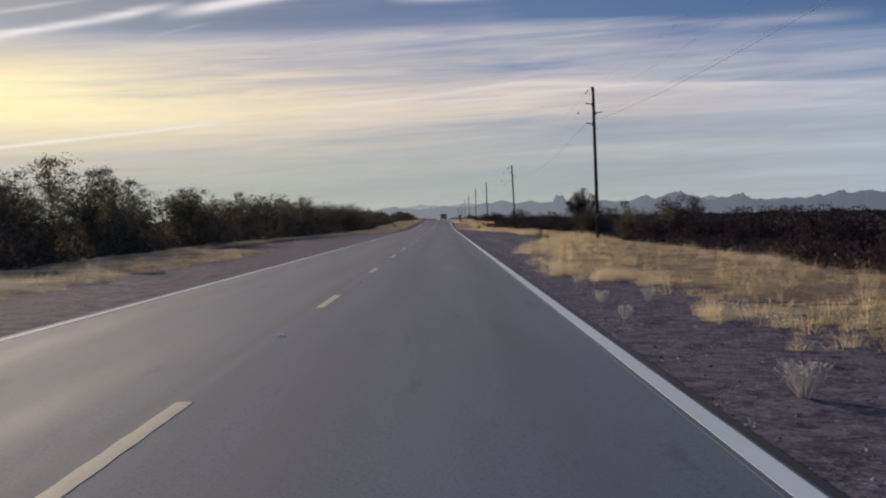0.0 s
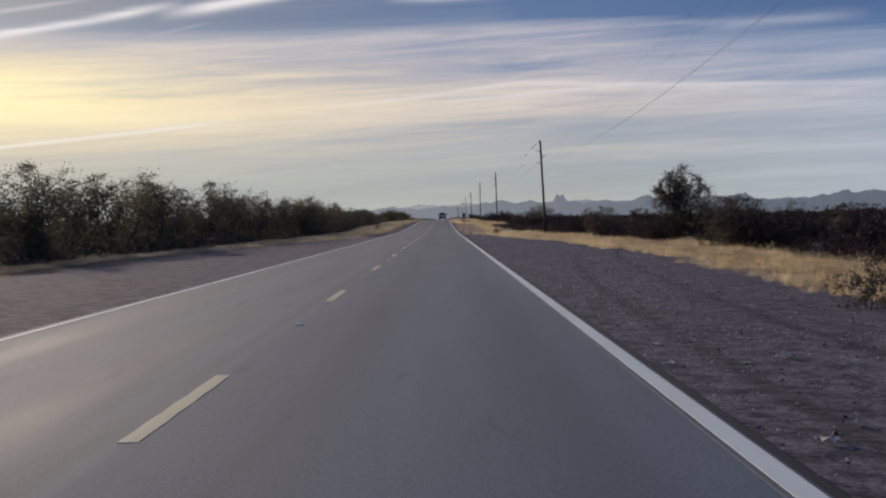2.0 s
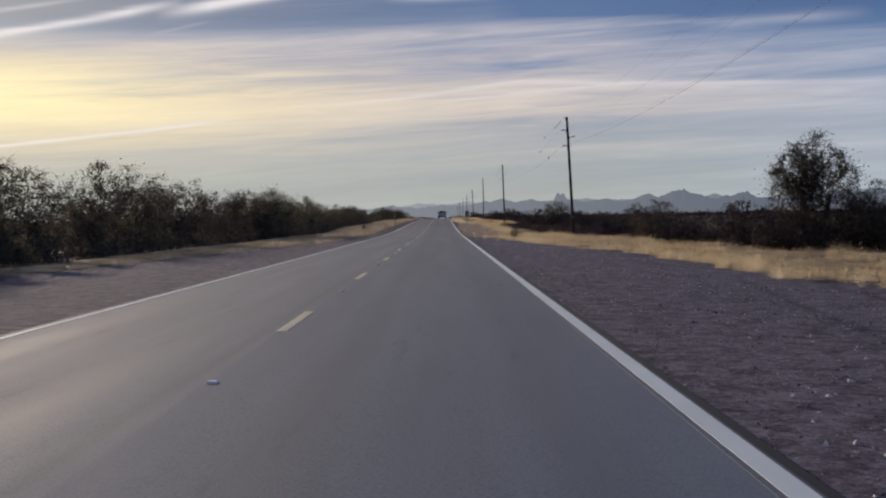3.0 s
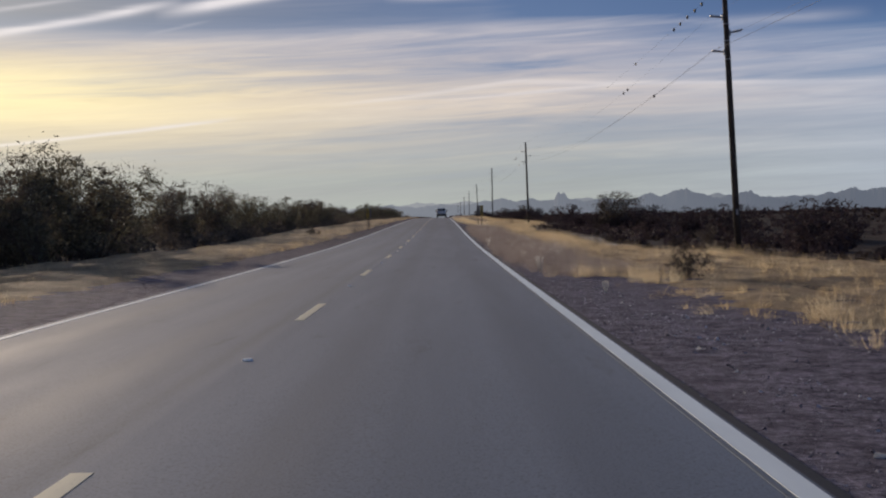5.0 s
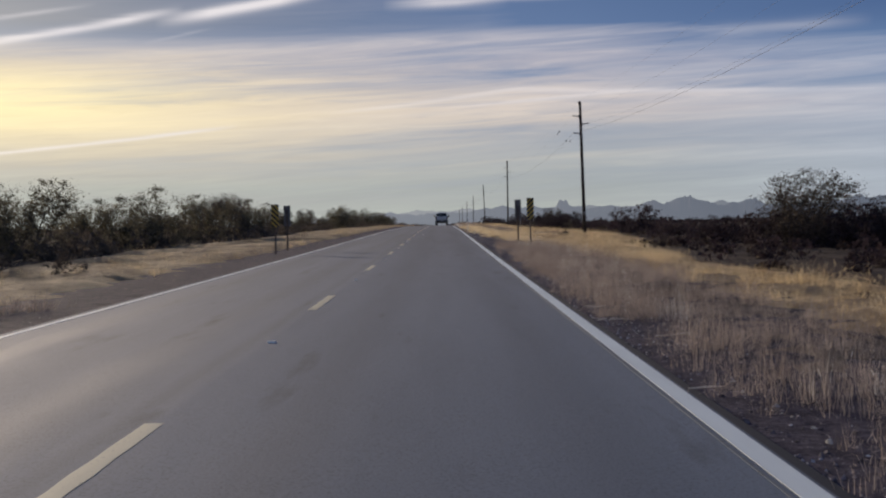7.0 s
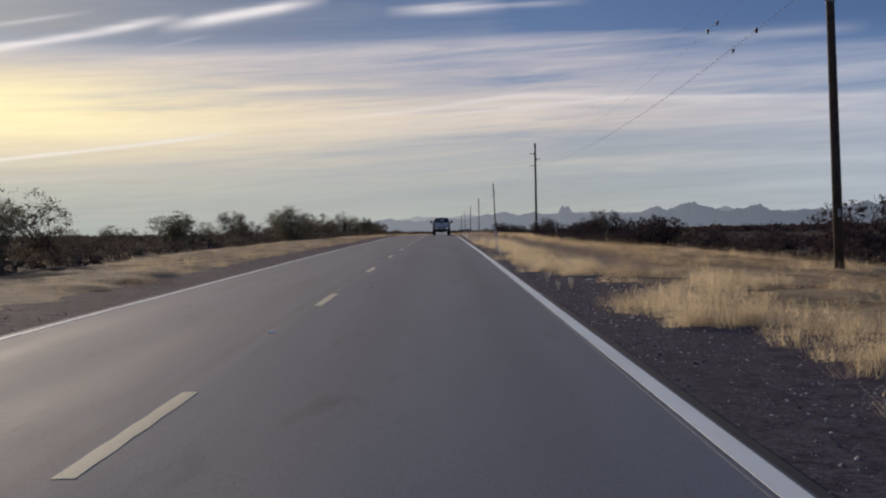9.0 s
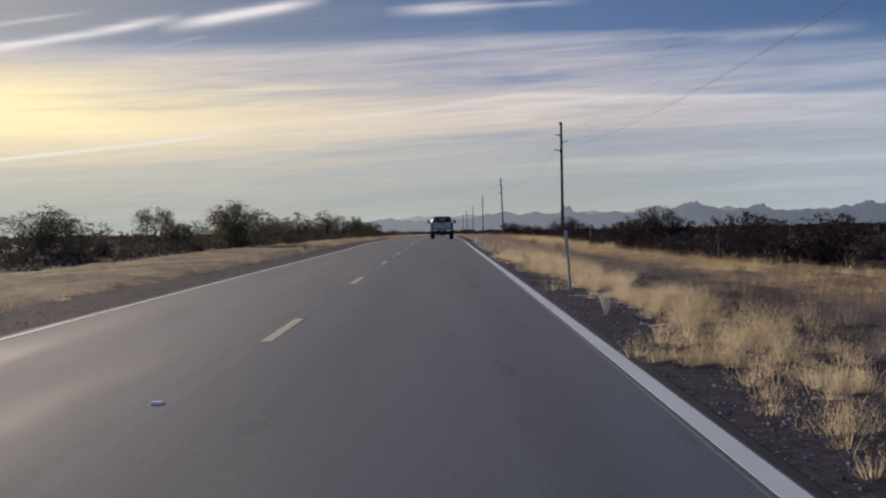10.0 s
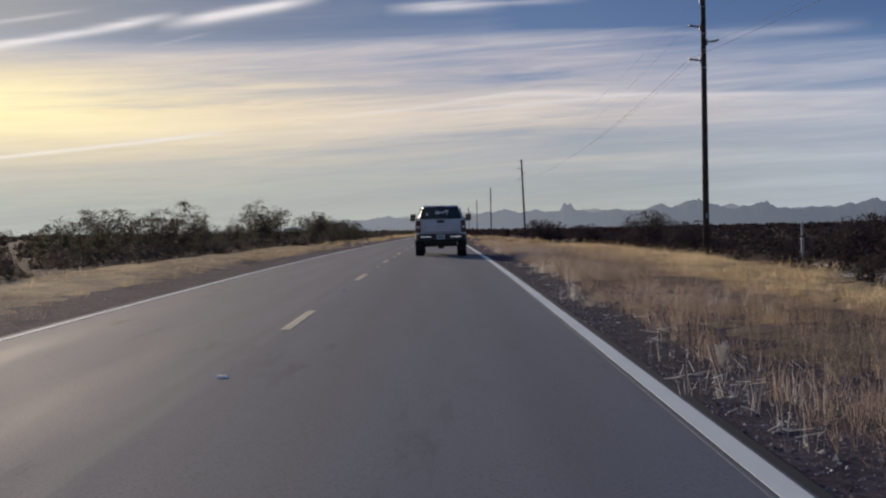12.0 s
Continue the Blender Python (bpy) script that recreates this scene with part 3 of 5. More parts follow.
# ---- far mountains ----
def make_range(name, mat, dist, low, peaks, rough, seed, label, span=(-66, 66)):
    """A ridge on the horizon. peaks: degrees to the right, height in degrees, half width in degrees, sharpness."""
    rng = np.random.default_rng(seed)
    az = np.arange(span[0], span[1], 0.05)
    h = np.interp(az, [span[0], -10, -5.0, 0, 6, 22, span[1]], low)
    for a, top, wide, sharp in peaks:
        h = np.maximum(h, top * np.exp(-np.abs((az - a) / wide) ** sharp))
    wob = sum(np.interp(az, np.linspace(span[0], span[1], n), rng.normal(0, 1, n)) * amp for n, amp in ((140, 0.8), (420, 0.8), (1300, 0.55)))
    h = np.maximum(h + rough * wob * np.clip(h * 2.5, 0, 1), 0.0)
    rows = []
    for back, share in ((0, -0.02), (0, 0.0), (110, 0.45), (230, 0.8), (330, 1.0), (480, 0.6), (600, -0.02)):
        r = dist + back * (0.5 + 0.5 * np.clip(h, 0, 1))
        jitter = np.interp(az, np.linspace(span[0], span[1], 700), rng.normal(0, 0.02, 700)) * (0 < share < 1)
        z = np.tan(np.radians(h)) * r * np.clip(share + jitter, -1, 1.0) + (-6 if share <= 0 else 0)
        rows.append(np.stack([r * np.sin(np.radians(az)), 180 + r * np.cos(np.radians(az)), z + 1.6], -1))
    v = np.stack(rows)
    n = len(az)
    r, c = np.meshgrid(np.arange(len(rows) - 1), np.arange(n - 1), indexing="ij")
    i = (r * n + c).ravel()
    ob = new(name, mesh_from(name, v.reshape(-1, 3), np.stack([i, i + 1, i + 1 + n, i + n], 1), mat))
    return tagged(ob, label, "mountains", kind="structure")


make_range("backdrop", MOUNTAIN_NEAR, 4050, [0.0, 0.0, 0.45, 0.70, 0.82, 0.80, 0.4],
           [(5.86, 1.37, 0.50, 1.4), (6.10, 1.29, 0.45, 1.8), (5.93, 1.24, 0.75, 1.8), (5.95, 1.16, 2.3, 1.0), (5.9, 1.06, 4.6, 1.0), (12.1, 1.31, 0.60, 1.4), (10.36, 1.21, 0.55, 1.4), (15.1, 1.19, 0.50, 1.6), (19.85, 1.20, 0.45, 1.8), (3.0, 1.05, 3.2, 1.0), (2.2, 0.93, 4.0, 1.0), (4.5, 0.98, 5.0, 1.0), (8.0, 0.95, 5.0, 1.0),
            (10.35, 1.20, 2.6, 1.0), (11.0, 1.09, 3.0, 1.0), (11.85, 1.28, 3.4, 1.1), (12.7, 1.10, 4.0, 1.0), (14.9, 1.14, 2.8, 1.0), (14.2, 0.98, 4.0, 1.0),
            (18.7, 1.00, 4.0, 1.0), (19.7, 1.14, 4.0, 1.0), (21.2, 1.16, 6.0, 1.0), (0.0, 0.80, 6.0, 1.0), (-2.4, 0.74, 6.0, 1.0)], 0.036, 5, "desert mountain range with painted blue haze along the horizon")
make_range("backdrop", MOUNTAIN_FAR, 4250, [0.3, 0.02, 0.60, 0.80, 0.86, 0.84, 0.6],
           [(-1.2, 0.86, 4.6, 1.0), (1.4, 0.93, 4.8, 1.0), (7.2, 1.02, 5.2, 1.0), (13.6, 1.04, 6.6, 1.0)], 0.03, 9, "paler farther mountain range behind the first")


# ---- utility poles and wires ----
def make_pole(h, lean):
    ob = thing("utility_pole", "tall dark weathered wooden utility pole with side insulators", "utility pole", group="utility poles along the road")
    bm = lathe(bmesh.new(), (0, 0, -0.6), (0, 0, h), [(0, 0.145), (0.3, 0.135), (0.7, 0.118), (0.97, 0.104), (0.992, 0.098), (1.0, 0.075)], 14)
    part("pole", bm, POLE_WOOD, ob, smooth=True)
    for side, drop in ((-1, 1.30), (1, 1.98), (-1, 2.80)):
        z = h - drop
        bm = bmesh.new()
        box(bm, side * 0.10, side * 0.17, -0.05, 0.05, z - 0.16, z + 0.10, 0.008)
        rod(bm, (side * 0.14, 0, z - 0.02), (side * 0.24, 0, z + 0.0), 0.03)
        b = part("bracket", bm, GALVANISED, ob)
        prof = [(0, 0.030)]
        for k in range(6):
            prof += [(0.06 + k * 0.15, 0.030), (0.11 + k * 0.15, 0.062), (0.14 + k * 0.15, 0.062), (0.18 + k * 0.15, 0.034)]
        prof += [(1.0, 0.03)]
        part("insulator", lathe(bmesh.new(), (side * 0.22, 0, z), (side * 0.60, 0, z + 0.05), prof, 10), PORCELAIN, ob)
        bm = box(bmesh.new(), side * 0.60 - 0.035, side * 0.60 + 0.035, -0.10, 0.10, z + 0.03, z + 0.10, 0.012)
        part("wire_clamp", bm, GALVANISED, ob)
    for z in (h - 0.42, h - 1.62, h - 2.35, h - 3.15):
        bm = bmesh.new()
        rod(bm, (-0.17, 0, z), (0.17, 0, z), 0.014, sides=6)
        rod(bm, (0, 0, z - 0.025), (0, 0, z + 0.025), 0.118, sides=14)
        part("through_bolt", bm, GALVANISED, ob)
    bm = box(bmesh.new(), -0.15, -0.10, -0.03, 0.03, h - 0.30, h - 0.02, 0.008)
    rod(bm, (-0.13, 0, h - 0.06), (-0.24, 0, h - 0.02), 0.02, sides=6)
    part("pole_top_bracket", bm, GALVANISED, ob)
    part("tag_plate", box(bmesh.new(), -0.045, 0.045, -0.150, -0.136, 1.7, 1.95, 0.003), GALVANISED, ob)
    return ob


POLE_Y = [-19, 88.7, 196.1, 300.8, 406.5, 518, 624, 731, 838, 945]
POLE_X = [13.4, 13.73, 14.06, 13.35, 13.30, 13.6, 13.4, 13.4, 13.4, 13.4]
POLE_TOP = [11.3, 11.33, 10.57, 11.22, 12.52, 12.5, 12.6, 12.7, 12.6, 12.6]
LEAN = [0.0, -1.15, -2.5, -1.3, 0.0, -2.0, 0.0, 0.6, -0.6, 0.4]
ENDS = []
_pole = None
for px, py, top, lean in zip(POLE_X, POLE_Y, POLE_TOP, LEAN):
    base = float(ground_z(px, py))
    m = pose(px, py, base) @ pose(0, 0, 0, 0, lean, 0) @ Matrix.Diagonal((1, 1, (top - base) / 11.6, 1))
    if _pole is None:
        _pole = make_pole(11.6, 0)
        _pole.matrix_world = m
    else:
        copy_thing(_pole, m)
    ENDS.append([m @ Vector(p) for p in ((-0.24, 0, 11.58), (-0.60, 0, 10.40), (0.60, 0, 9.72), (-0.60, 0, 8.90))])


def wire_point(a, b, f, sag):
    p = a.lerp(b, f)
    p.z -= sag * 4 * f * (1 - f)
    return p


DIVERTER = None
for k in range(len(ENDS) - 1):
    for j in range(4):
        a, b = ENDS[k][j], ENDS[k + 1][j]
        sag = (0.9, 1.3, 1.35, 1.3)[j]
        cu = bpy.data.curves.new("power_line", "CURVE")
        cu.dimensions, cu.bevel_depth, cu.bevel_resolution = "3D", (0.0026, 0.0026, 0.0032, 0.0062)[j], 1
        sp = cu.splines.new("POLY")
        sp.points.add(28)
        for i in range(29):
            sp.points[i].co = (*wire_point(a, b, i / 28, sag), 1)
        cu.materials.append(WIRE)
        tagged(new("power_line", cu), "thin sagging grey overhead power line", "wire", "overhead power lines")
        spots = {1: ((1.5, 2.6), (5.0,), (), ()), 2: ((3.0, 4.4, 5.9, 7.5, 9.0, 20.0), (21.0, 22.5), (), (13.0,)), 3: ((), (11.0, 12.6), (13.5,), (5.6,))}.get(k, ((),) * 4)[j]
        for d in spots:
            p = wire_point(a, b, d / 107, sag)
            bm = lathe(bmesh.new(), (0, -0.11, 0), (0, 0.11, 0), [(0, 0.016), (0.12, 0.048), (0.4, 0.056), (0.6, 0.056), (0.88, 0.048), (1, 0.016)], 8)
            rod(bm, (0, 0, 0.02), (0, 0, -0.10), 0.02, 0.05, sides=8)
            if DIVERTER is None:
                DIVERTER = part("line_marker", bm, BLACK_PLASTIC)
                DIVERTER.matrix_world = Matrix.Translation(p)
                tagged(DIVERTER, "small dark marker clipped onto a power line", "line marker", "markers on the wires")
            else:
                bm.free()
                copy_thing(DIVERTER, Matrix.Translation(p))


# ---- roadside furniture ----
def make_object_marker(x, y, lean_side, faces_us):
    """A striped panel on a steel post; seen from behind it is plain metal."""
    z = float(ground_z(x, y))
    label = "yellow and black striped object marker on a steel post" if faces_us else "grey metal back of an object marker panel"
    ob = thing("object_marker", label, "road sign", pose(x, y, z, 0, 0, 0 if faces_us else 180), "culvert markers")
    w, z0, z1 = 0.15, 1.22 - 0.13 * (x < 0), 2.14 - 0.13 * (x < 0)
    if not faces_us:
        lean_side = -lean_side
    bm = bmesh.new()
    for x0, x1, y0, y1 in ((-0.03, 0.03, 0.012, 0.018), (-0.036, -0.030, 0.012, 0.045), (0.030, 0.036, 0.012, 0.045)):
        box(bm, x0, x1, y0, y1, -0.4, 1.85)
    part("post", bm, RUSTY, ob)
    part("panel", box(bmesh.new(), -w, w, 0.0, 0.010, z0, z1, 0.003), SIGN_BACK, ob)
    for k in range(-1, 6):
        low = z0 + 0.01 + k * 0.20
        for mat, name, shift in ((SIGN_YELLOW, "yellow_stripe", 0.0), (SIGN_BLACK, "black_stripe", 0.10)):
            bm = bmesh.new()
            rise = 0.29 * lean_side
            pts = []
            for u, v in ((-w + 0.005, 0), (w - 0.005, 0), (w - 0.005, 0.1), (-w + 0.005, 0.1)):
                zz = low + shift + v + rise * (u / (2 * w) + 0.5)
                pts.append((u, zz))
            if lean_side < 0:
                pts = [(u, zz + 0.29) for u, zz in pts]
            pts = [(u, zz - 0.145) for u, zz in pts]
            poly = clip_band(pts, z0 + 0.006, z1 - 0.006)
            if len(poly) < 3:
                bm.free()
                continue
            front = [bm.verts.new((u, -0.003, zz)) for u, zz in poly]
            back = [bm.verts.new((u, 0.001, zz)) for u, zz in poly]
            bm.faces.new(front), bm.faces.new(back[::-1])
            for i in range(len(poly)):
                bm.faces.new((front[i], front[i - 1], back[i - 1], back[i]))
            part(name, bm, mat, ob)
    for zb in (1.4, 1.95):
        part("bolt", rod(bmesh.new(), (0, -0.008, zb), (0, 0.02, zb), 0.012, sides=6), GALVANISED, ob)
    return ob


def clip_band(pts, lo, hi):
    """The part of a polygon between two heights."""
    for edge, sign in ((lo, 1), (hi, -1)):
        res = []
        for i in range(len(pts)):
            (u0, v0), (u1, v1) = pts[i - 1], pts[i]
            in0, in1 = sign * (v0 - edge) >= 0, sign * (v1 - edge) >= 0
            if in0 != in1:
                f = (edge - v0) / (v1 - v0)
                res.append((u0 + f * (u1 - u0), edge))
            if in1:
                res.append((u1, v1))
        pts = res
        if not pts:
            break
    return pts


make_object_marker(5.70, 257.8, 1, True)
make_object_marker(5.55, 263.6, 1, False)
make_object_marker(-4.85, 255.0, -1, True)
make_object_marker(-5.00, 259.8, -1, False)


def make_delineator():
    x, y = 4.46, 320.15
    ob = thing("delineator_post", "bent white flat steel delineator post on the shoulder", "roadside post", pose(x, y, float(ground_z(x, y)), 2, -3.0, 6) @ Matrix.Diagonal((0.82, 0.82, 1, 1)))
    bm = bmesh.new()
    rows = []
    for z, w, dx, dy in ((-0.3, 0.030, 0, 0), (0.0, 0.030, 0, 0), (0.35, 0.030, 0.003, 0), (0.62, 0.030, 0.002, 0.002), (0.70, 0.034, -0.004, 0.004), (0.76, 0.042, -0.012, 0.0), (0.80, 0.044, -0.015, -0.002), (1.165, 0.045, -0.022, -0.006), (1.18, 0.040, -0.022, -0.006)):
        depth = 0.022 if z < 0.72 else 0.012
        rows.append([bm.verts.new((px + dx, py + dy, z)) for px, py in ((-w, depth), (-w, -0.004), (-w * 0.5, -0.012), (w * 0.5, -0.012), (w, -0.004), (w, depth), (w - 0.006, depth), (w - 0.006, 0.0), (-w + 0.006, 0.0), (-w + 0.006, depth))])
    for p, q in zip(rows, rows[1:]):
        for i in range(10):
            bm.faces.new((p[i], p[(i + 1) % 10], q[(i + 1) % 10], q[i]))
    bm.faces.new(rows[0]), bm.faces.new(rows[-1])
    part("post", bm, POST_WHITE, ob)
    for z in (0.55, 0.74):
        part("bolt_hole", rod(bmesh.new(), (-0.002, -0.016, z), (-0.002, -0.006, z), 0.010, sides=8), BLACK_PLASTIC, ob)


def make_line_marker_post():
    x, y = 14.85, 398.2
    ob = thing("marker_post", "thin white plastic marker post in the grass", "roadside post", pose(x, y, float(ground_z(x, y)), 0, -0.8, 0))
    part("tube", lathe(bmesh.new(), (0, 0, -0.4), (0, 0, 1.45), [(0, 0.045), (0.96, 0.045), (0.985, 0.038), (1, 0.02)], 12), POST_WHITE, ob, smooth=True)
    part("band", rod(bmesh.new(), (0, 0, 0.93), (0, 0, 1.0), 0.0475, sides=12), SIGN_BLACK, ob)
    part("sleeve", lathe(bmesh.new(), (0, 0, 0.25), (0, 0, 0.92), [(0, 0.050), (0.04, 0.056), (0.96, 0.056), (1, 0.05)], 12), POST_WHITE, ob, smooth=True)


def make_fence_post():
    x, y = 12.6, 341.8
    ob = thing("fence_post", "dark old wooden fence post with slanting braces", "fence post", pose(x, y, float(ground_z(x, y))))
    part("post", lathe(bmesh.new(), (0, 0, -0.4), (0.01, 0, 1.25), [(0, 0.06), (0.9, 0.052), (1, 0.04)], 9), BARK, ob)
    part("brace", lathe(bmesh.new(), (-0.42, 0.1, -0.1), (-0.03, 0.0, 0.92), [(0, 0.035), (1, 0.028)], 8), BARK, ob)
    part("brace", lathe(bmesh.new(), (0.36, 0.3, -0.1), (0.03, 0.02, 0.85), [(0, 0.032), (1, 0.026)], 8), BARK, ob)


make_delineator()
make_line_marker_post()
make_fence_post()


# ---- the pickup truck ----
def make_truck():
    ob = thing("pickup_truck", "white full-size crew-cab pickup truck on the road", "truck", on_road(1.91, 404.2) @ Matrix.Diagonal((1.07, 1.05, 1.10, 1)))
    w = 0.985
    bm = loft(bmesh.new(), [(0.10, w - 0.05, w - 0.05, 0.66, 1.38, 0.06), (0.16, w - 0.01, w - 0.03, 0.62, 1.41, 0.07), (1.2, w, w - 0.03, 0.60, 1.40, 0.07), (1.72, w, w - 0.03, 0.55, 1.40, 0.07)])
    part("cargo_bed", bm, CAR_WHITE, ob, smooth=True)
    bm = loft(bmesh.new(), [(1.74, w, w - 0.035, 0.50, 1.37, 0.08), (3.9, w, w - 0.035, 0.48, 1.36, 0.08), (4.4, w, w - 0.05, 0.5, 1.30, 0.09), (5.4, w - 0.02, w - 0.12, 0.5, 1.20, 0.12), (5.75, w - 0.12, w - 0.2, 0.5, 1.08, 0.12), (5.85, w - 0.25, w - 0.3, 0.55, 1.0, 0.1)])
    part("body", bm, CAR_WHITE, ob, smooth=True)
    # cab: sides lean in towards the roof
    bm = loft(bmesh.new(), [(1.80, 0.90, 0.88, 1.34, 1.42, 0.03), (1.86, 0.90, 0.74, 1.34, 1.78, 0.09), (2.05, 0.90, 0.73, 1.34, 1.91, 0.10), (2.7, 0.90, 0.73, 1.34, 1.94, 0.10), (3.35, 0.90, 0.72, 1.34, 1.92, 0.10), (3.6, 0.90, 0.73, 1.34, 1.83, 0.09), (4.35, 0.90, 0.86, 1.28, 1.36, 0.03)])
    part("cab", bm, CAR_WHITE, ob, smooth=True)
    # back window, enlarged so its dark glass also paints the cab's shaded rear
    bm = bmesh.new()
    rows = [[(-0.84, 1.792, 1.42), (0.84, 1.792, 1.42), (0.70, 1.875, 1.875), (-0.70, 1.875, 1.875)]]
    v = [bm.verts.new((x, y - 0.012, z)) for x, y, z in rows[0]]
    u = [bm.verts.new((x, y + 0.03, z)) for x, y, z in rows[0]]
    bm.faces.new(v), bm.faces.new(u[::-1])
    for i in range(4):
        bm.faces.new((v[i], v[i - 1], u[i - 1], u[i]))
    bmesh.ops.bevel(bm, geom=[e for e in bm.edges], offset=0.006, segments=1, affect="EDGES")
    win = part("rear_window", bm, CAR_GLASS, ob, "dark tinted rear window enlarged over the shaded cab rear")
    for x0, x1, z0, z1 in ((-0.20, -0.16, 1.56, 1.72), (-0.14, -0.02, 1.56, 1.69), (0.01, 0.05, 1.56, 1.71), (0.08, 0.13, 1.57, 1.70), (0.16, 0.32, 1.68, 1.74), (0.22, 0.26, 1.55, 1.67), (-0.56, -0.50, 1.52, 1.64)):
        y = 1.778 + 0.083 * ((z0 + z1) / 2 - 1.42) / 0.455
        part("sticker_bar", box(bmesh.new(), x0, x1, y - 0.004, y + 0.012, z0, z1, 0.002), STICKER, win)
    for s in (-1, 1):
        bm = bmesh.new()
        pts = [(1.98, 1.44), (3.95, 1.42), (3.35, 1.83), (2.12, 1.84)]
        xs = [0.892, 0.888, 0.79, 0.785]
        a = [bm.verts.new((s * (x + 0.006), y, z)) for (y, z), x in zip(pts, xs)]
        b = [bm.verts.new((s * (x - 0.03), y, z)) for (y, z), x in zip(pts, xs)]
        bm.faces.new(a), bm.faces.new(b[::-1])
        for i in range(4):
            bm.faces.new((a[i], a[i - 1], b[i - 1], b[i]))
        part("side_window", bm, CAR_GLASS, ob)
    # tailgate
    bm = loft(bmesh.new(), [(0.035, 0.74, 0.74, 0.84, 1.37, 0.05), (0.06, 0.765, 0.765, 0.82, 1.39, 0.05), (0.10, 0.765, 0.765, 0.82, 1.40, 0.05)])
    gate = part("tailgate", bm, CAR_WHITE, ob, smooth=True)
    part("pressing", loft(bmesh.new(), [(0.018, 0.60, 0.60, 0.93, 1.18, 0.05), (0.040, 0.63, 0.63, 0.90, 1.21, 0.05)]), CAR_WHITE, gate)
    part("handle", loft(bmesh.new(), [(0.012, 0.13, 0.13, 1.255, 1.335, 0.03), (0.040, 0.15, 0.15, 1.245, 1.345, 0.03)]), BLACK_PLASTIC, gate, "black tailgate handle")
    part("badge", rod(bmesh.new(), (0, 0.012, 1.06), (0, 0.03, 1.06), 0.06, sides=16), CAR_WHITE, gate)
    part("top_cap", box(bmesh.new(), -0.75, 0.75, 0.03, 0.13, 1.395, 1.425, 0.01), BLACK_PLASTIC, gate)
    for s in (-1, 1):
        bm = loft(bmesh.new(), [(0.05, 0.085, 0.085, 0.90, 1.33, 0.03), (0.13, 0.105, 0.105, 0.88, 1.35, 0.03)])
        bmesh.ops.translate(bm, verts=bm.verts, vec=(s * 0.865, 0, 0))
        lamp = part("tail_lamp", bm, RED_LENS, ob, "red tail lamp")
        part("reversing_lens", box(bmesh.new(), s * 0.865 - 0.06, s * 0.865 + 0.06, 0.043, 0.06, 1.06, 1.13, 0.006), PLATE, lamp)
        part("bed_rail", box(bmesh.new(), s * 0.925 - 0.05, s * 0.925 + 0.05, 0.16, 1.72, 1.395, 1.425, 0.012), BLACK_PLASTIC, ob)
    # bumper: two chrome ends, dark middle with the plate
    bumper = part("rear_bumper", loft(bmesh.new(), [(-0.16, 0.80, 0.80, 0.60, 0.80, 0.04), (-0.10, 0.94, 0.94, 0.57, 0.82, 0.05), (0.10, 0.97, 0.97, 0.57, 0.82, 0.05)]), BLACK_PLASTIC, ob, "dark plastic rear bumper")
    for s in (-1, 1):
        bm = loft(bmesh.new(), [(-0.185, 0.22, 0.22, 0.70, 0.765, 0.028), (-0.12, 0.26, 0.26, 0.68, 0.785, 0.035)])
        bmesh.ops.translate(bm, verts=bm.verts, vec=(s * 0.56, 0, 0))
        part("chrome_end", bm, CHROME, bumper, "chrome bumper end")
    part("step_pad", box(bmesh.new(), -0.85, 0.85, -0.15, 0.06, 0.815, 0.832, 0.006), BLACK_PLASTIC, bumper)
    plate = part("number_plate", box(bmesh.new(), -0.155, 0.155, -0.178, -0.160, 0.645, 0.795, 0.006), PLATE, bumper, "white number plate with dark bars")
    for k in range(5):
        part("plate_bar", box(bmesh.new(), -0.115 + k * 0.048, -0.082 + k * 0.048, -0.182, -0.176, 0.69, 0.755), SIGN_BLACK, plate)
    # underbody, axle, hitch, exhaust
    part("hitch", box(bmesh.new(), -0.04, 0.04, -0.20, 0.1, 0.46, 0.54, 0.008), BLACK_PLASTIC, ob)
    bm = box(bmesh.new(), -0.55, 0.55, 0.15, 5.3, 0.44, 0.62, 0.03)
    box(bm, -0.62, 0.62, 0.2, 0.9, 0.42, 0.60, 0.05)
    part("chassis", bm, BLACK_PLASTIC, ob)
    part("axle", lathe(bmesh.new(), (-0.8, 1.10, 0.40), (0.8, 1.10, 0.40), [(0, 0.05), (0.42, 0.05), (0.45, 0.13), (0.55, 0.13), (0.58, 0.05), (1, 0.05)], 12), BLACK_PLASTIC, ob)
    part("exhaust_pipe", rod(bmesh.new(), (0.62, 0.02, 0.46), (0.60, 1.2, 0.48), 0.035), CHROME, ob)
    part("silencer", rod(bmesh.new(), (0.60, 1.4, 0.48), (0.58, 2.2, 0.48), 0.09), GALVANISED, ob)
    for s in (-1, 1):
        part("mud_flap", box(bmesh.new(), s * 0.83 - 0.14, s * 0.83 + 0.14, 0.60, 0.615, 0.26, 0.62, 0.004), RUBBER, ob)
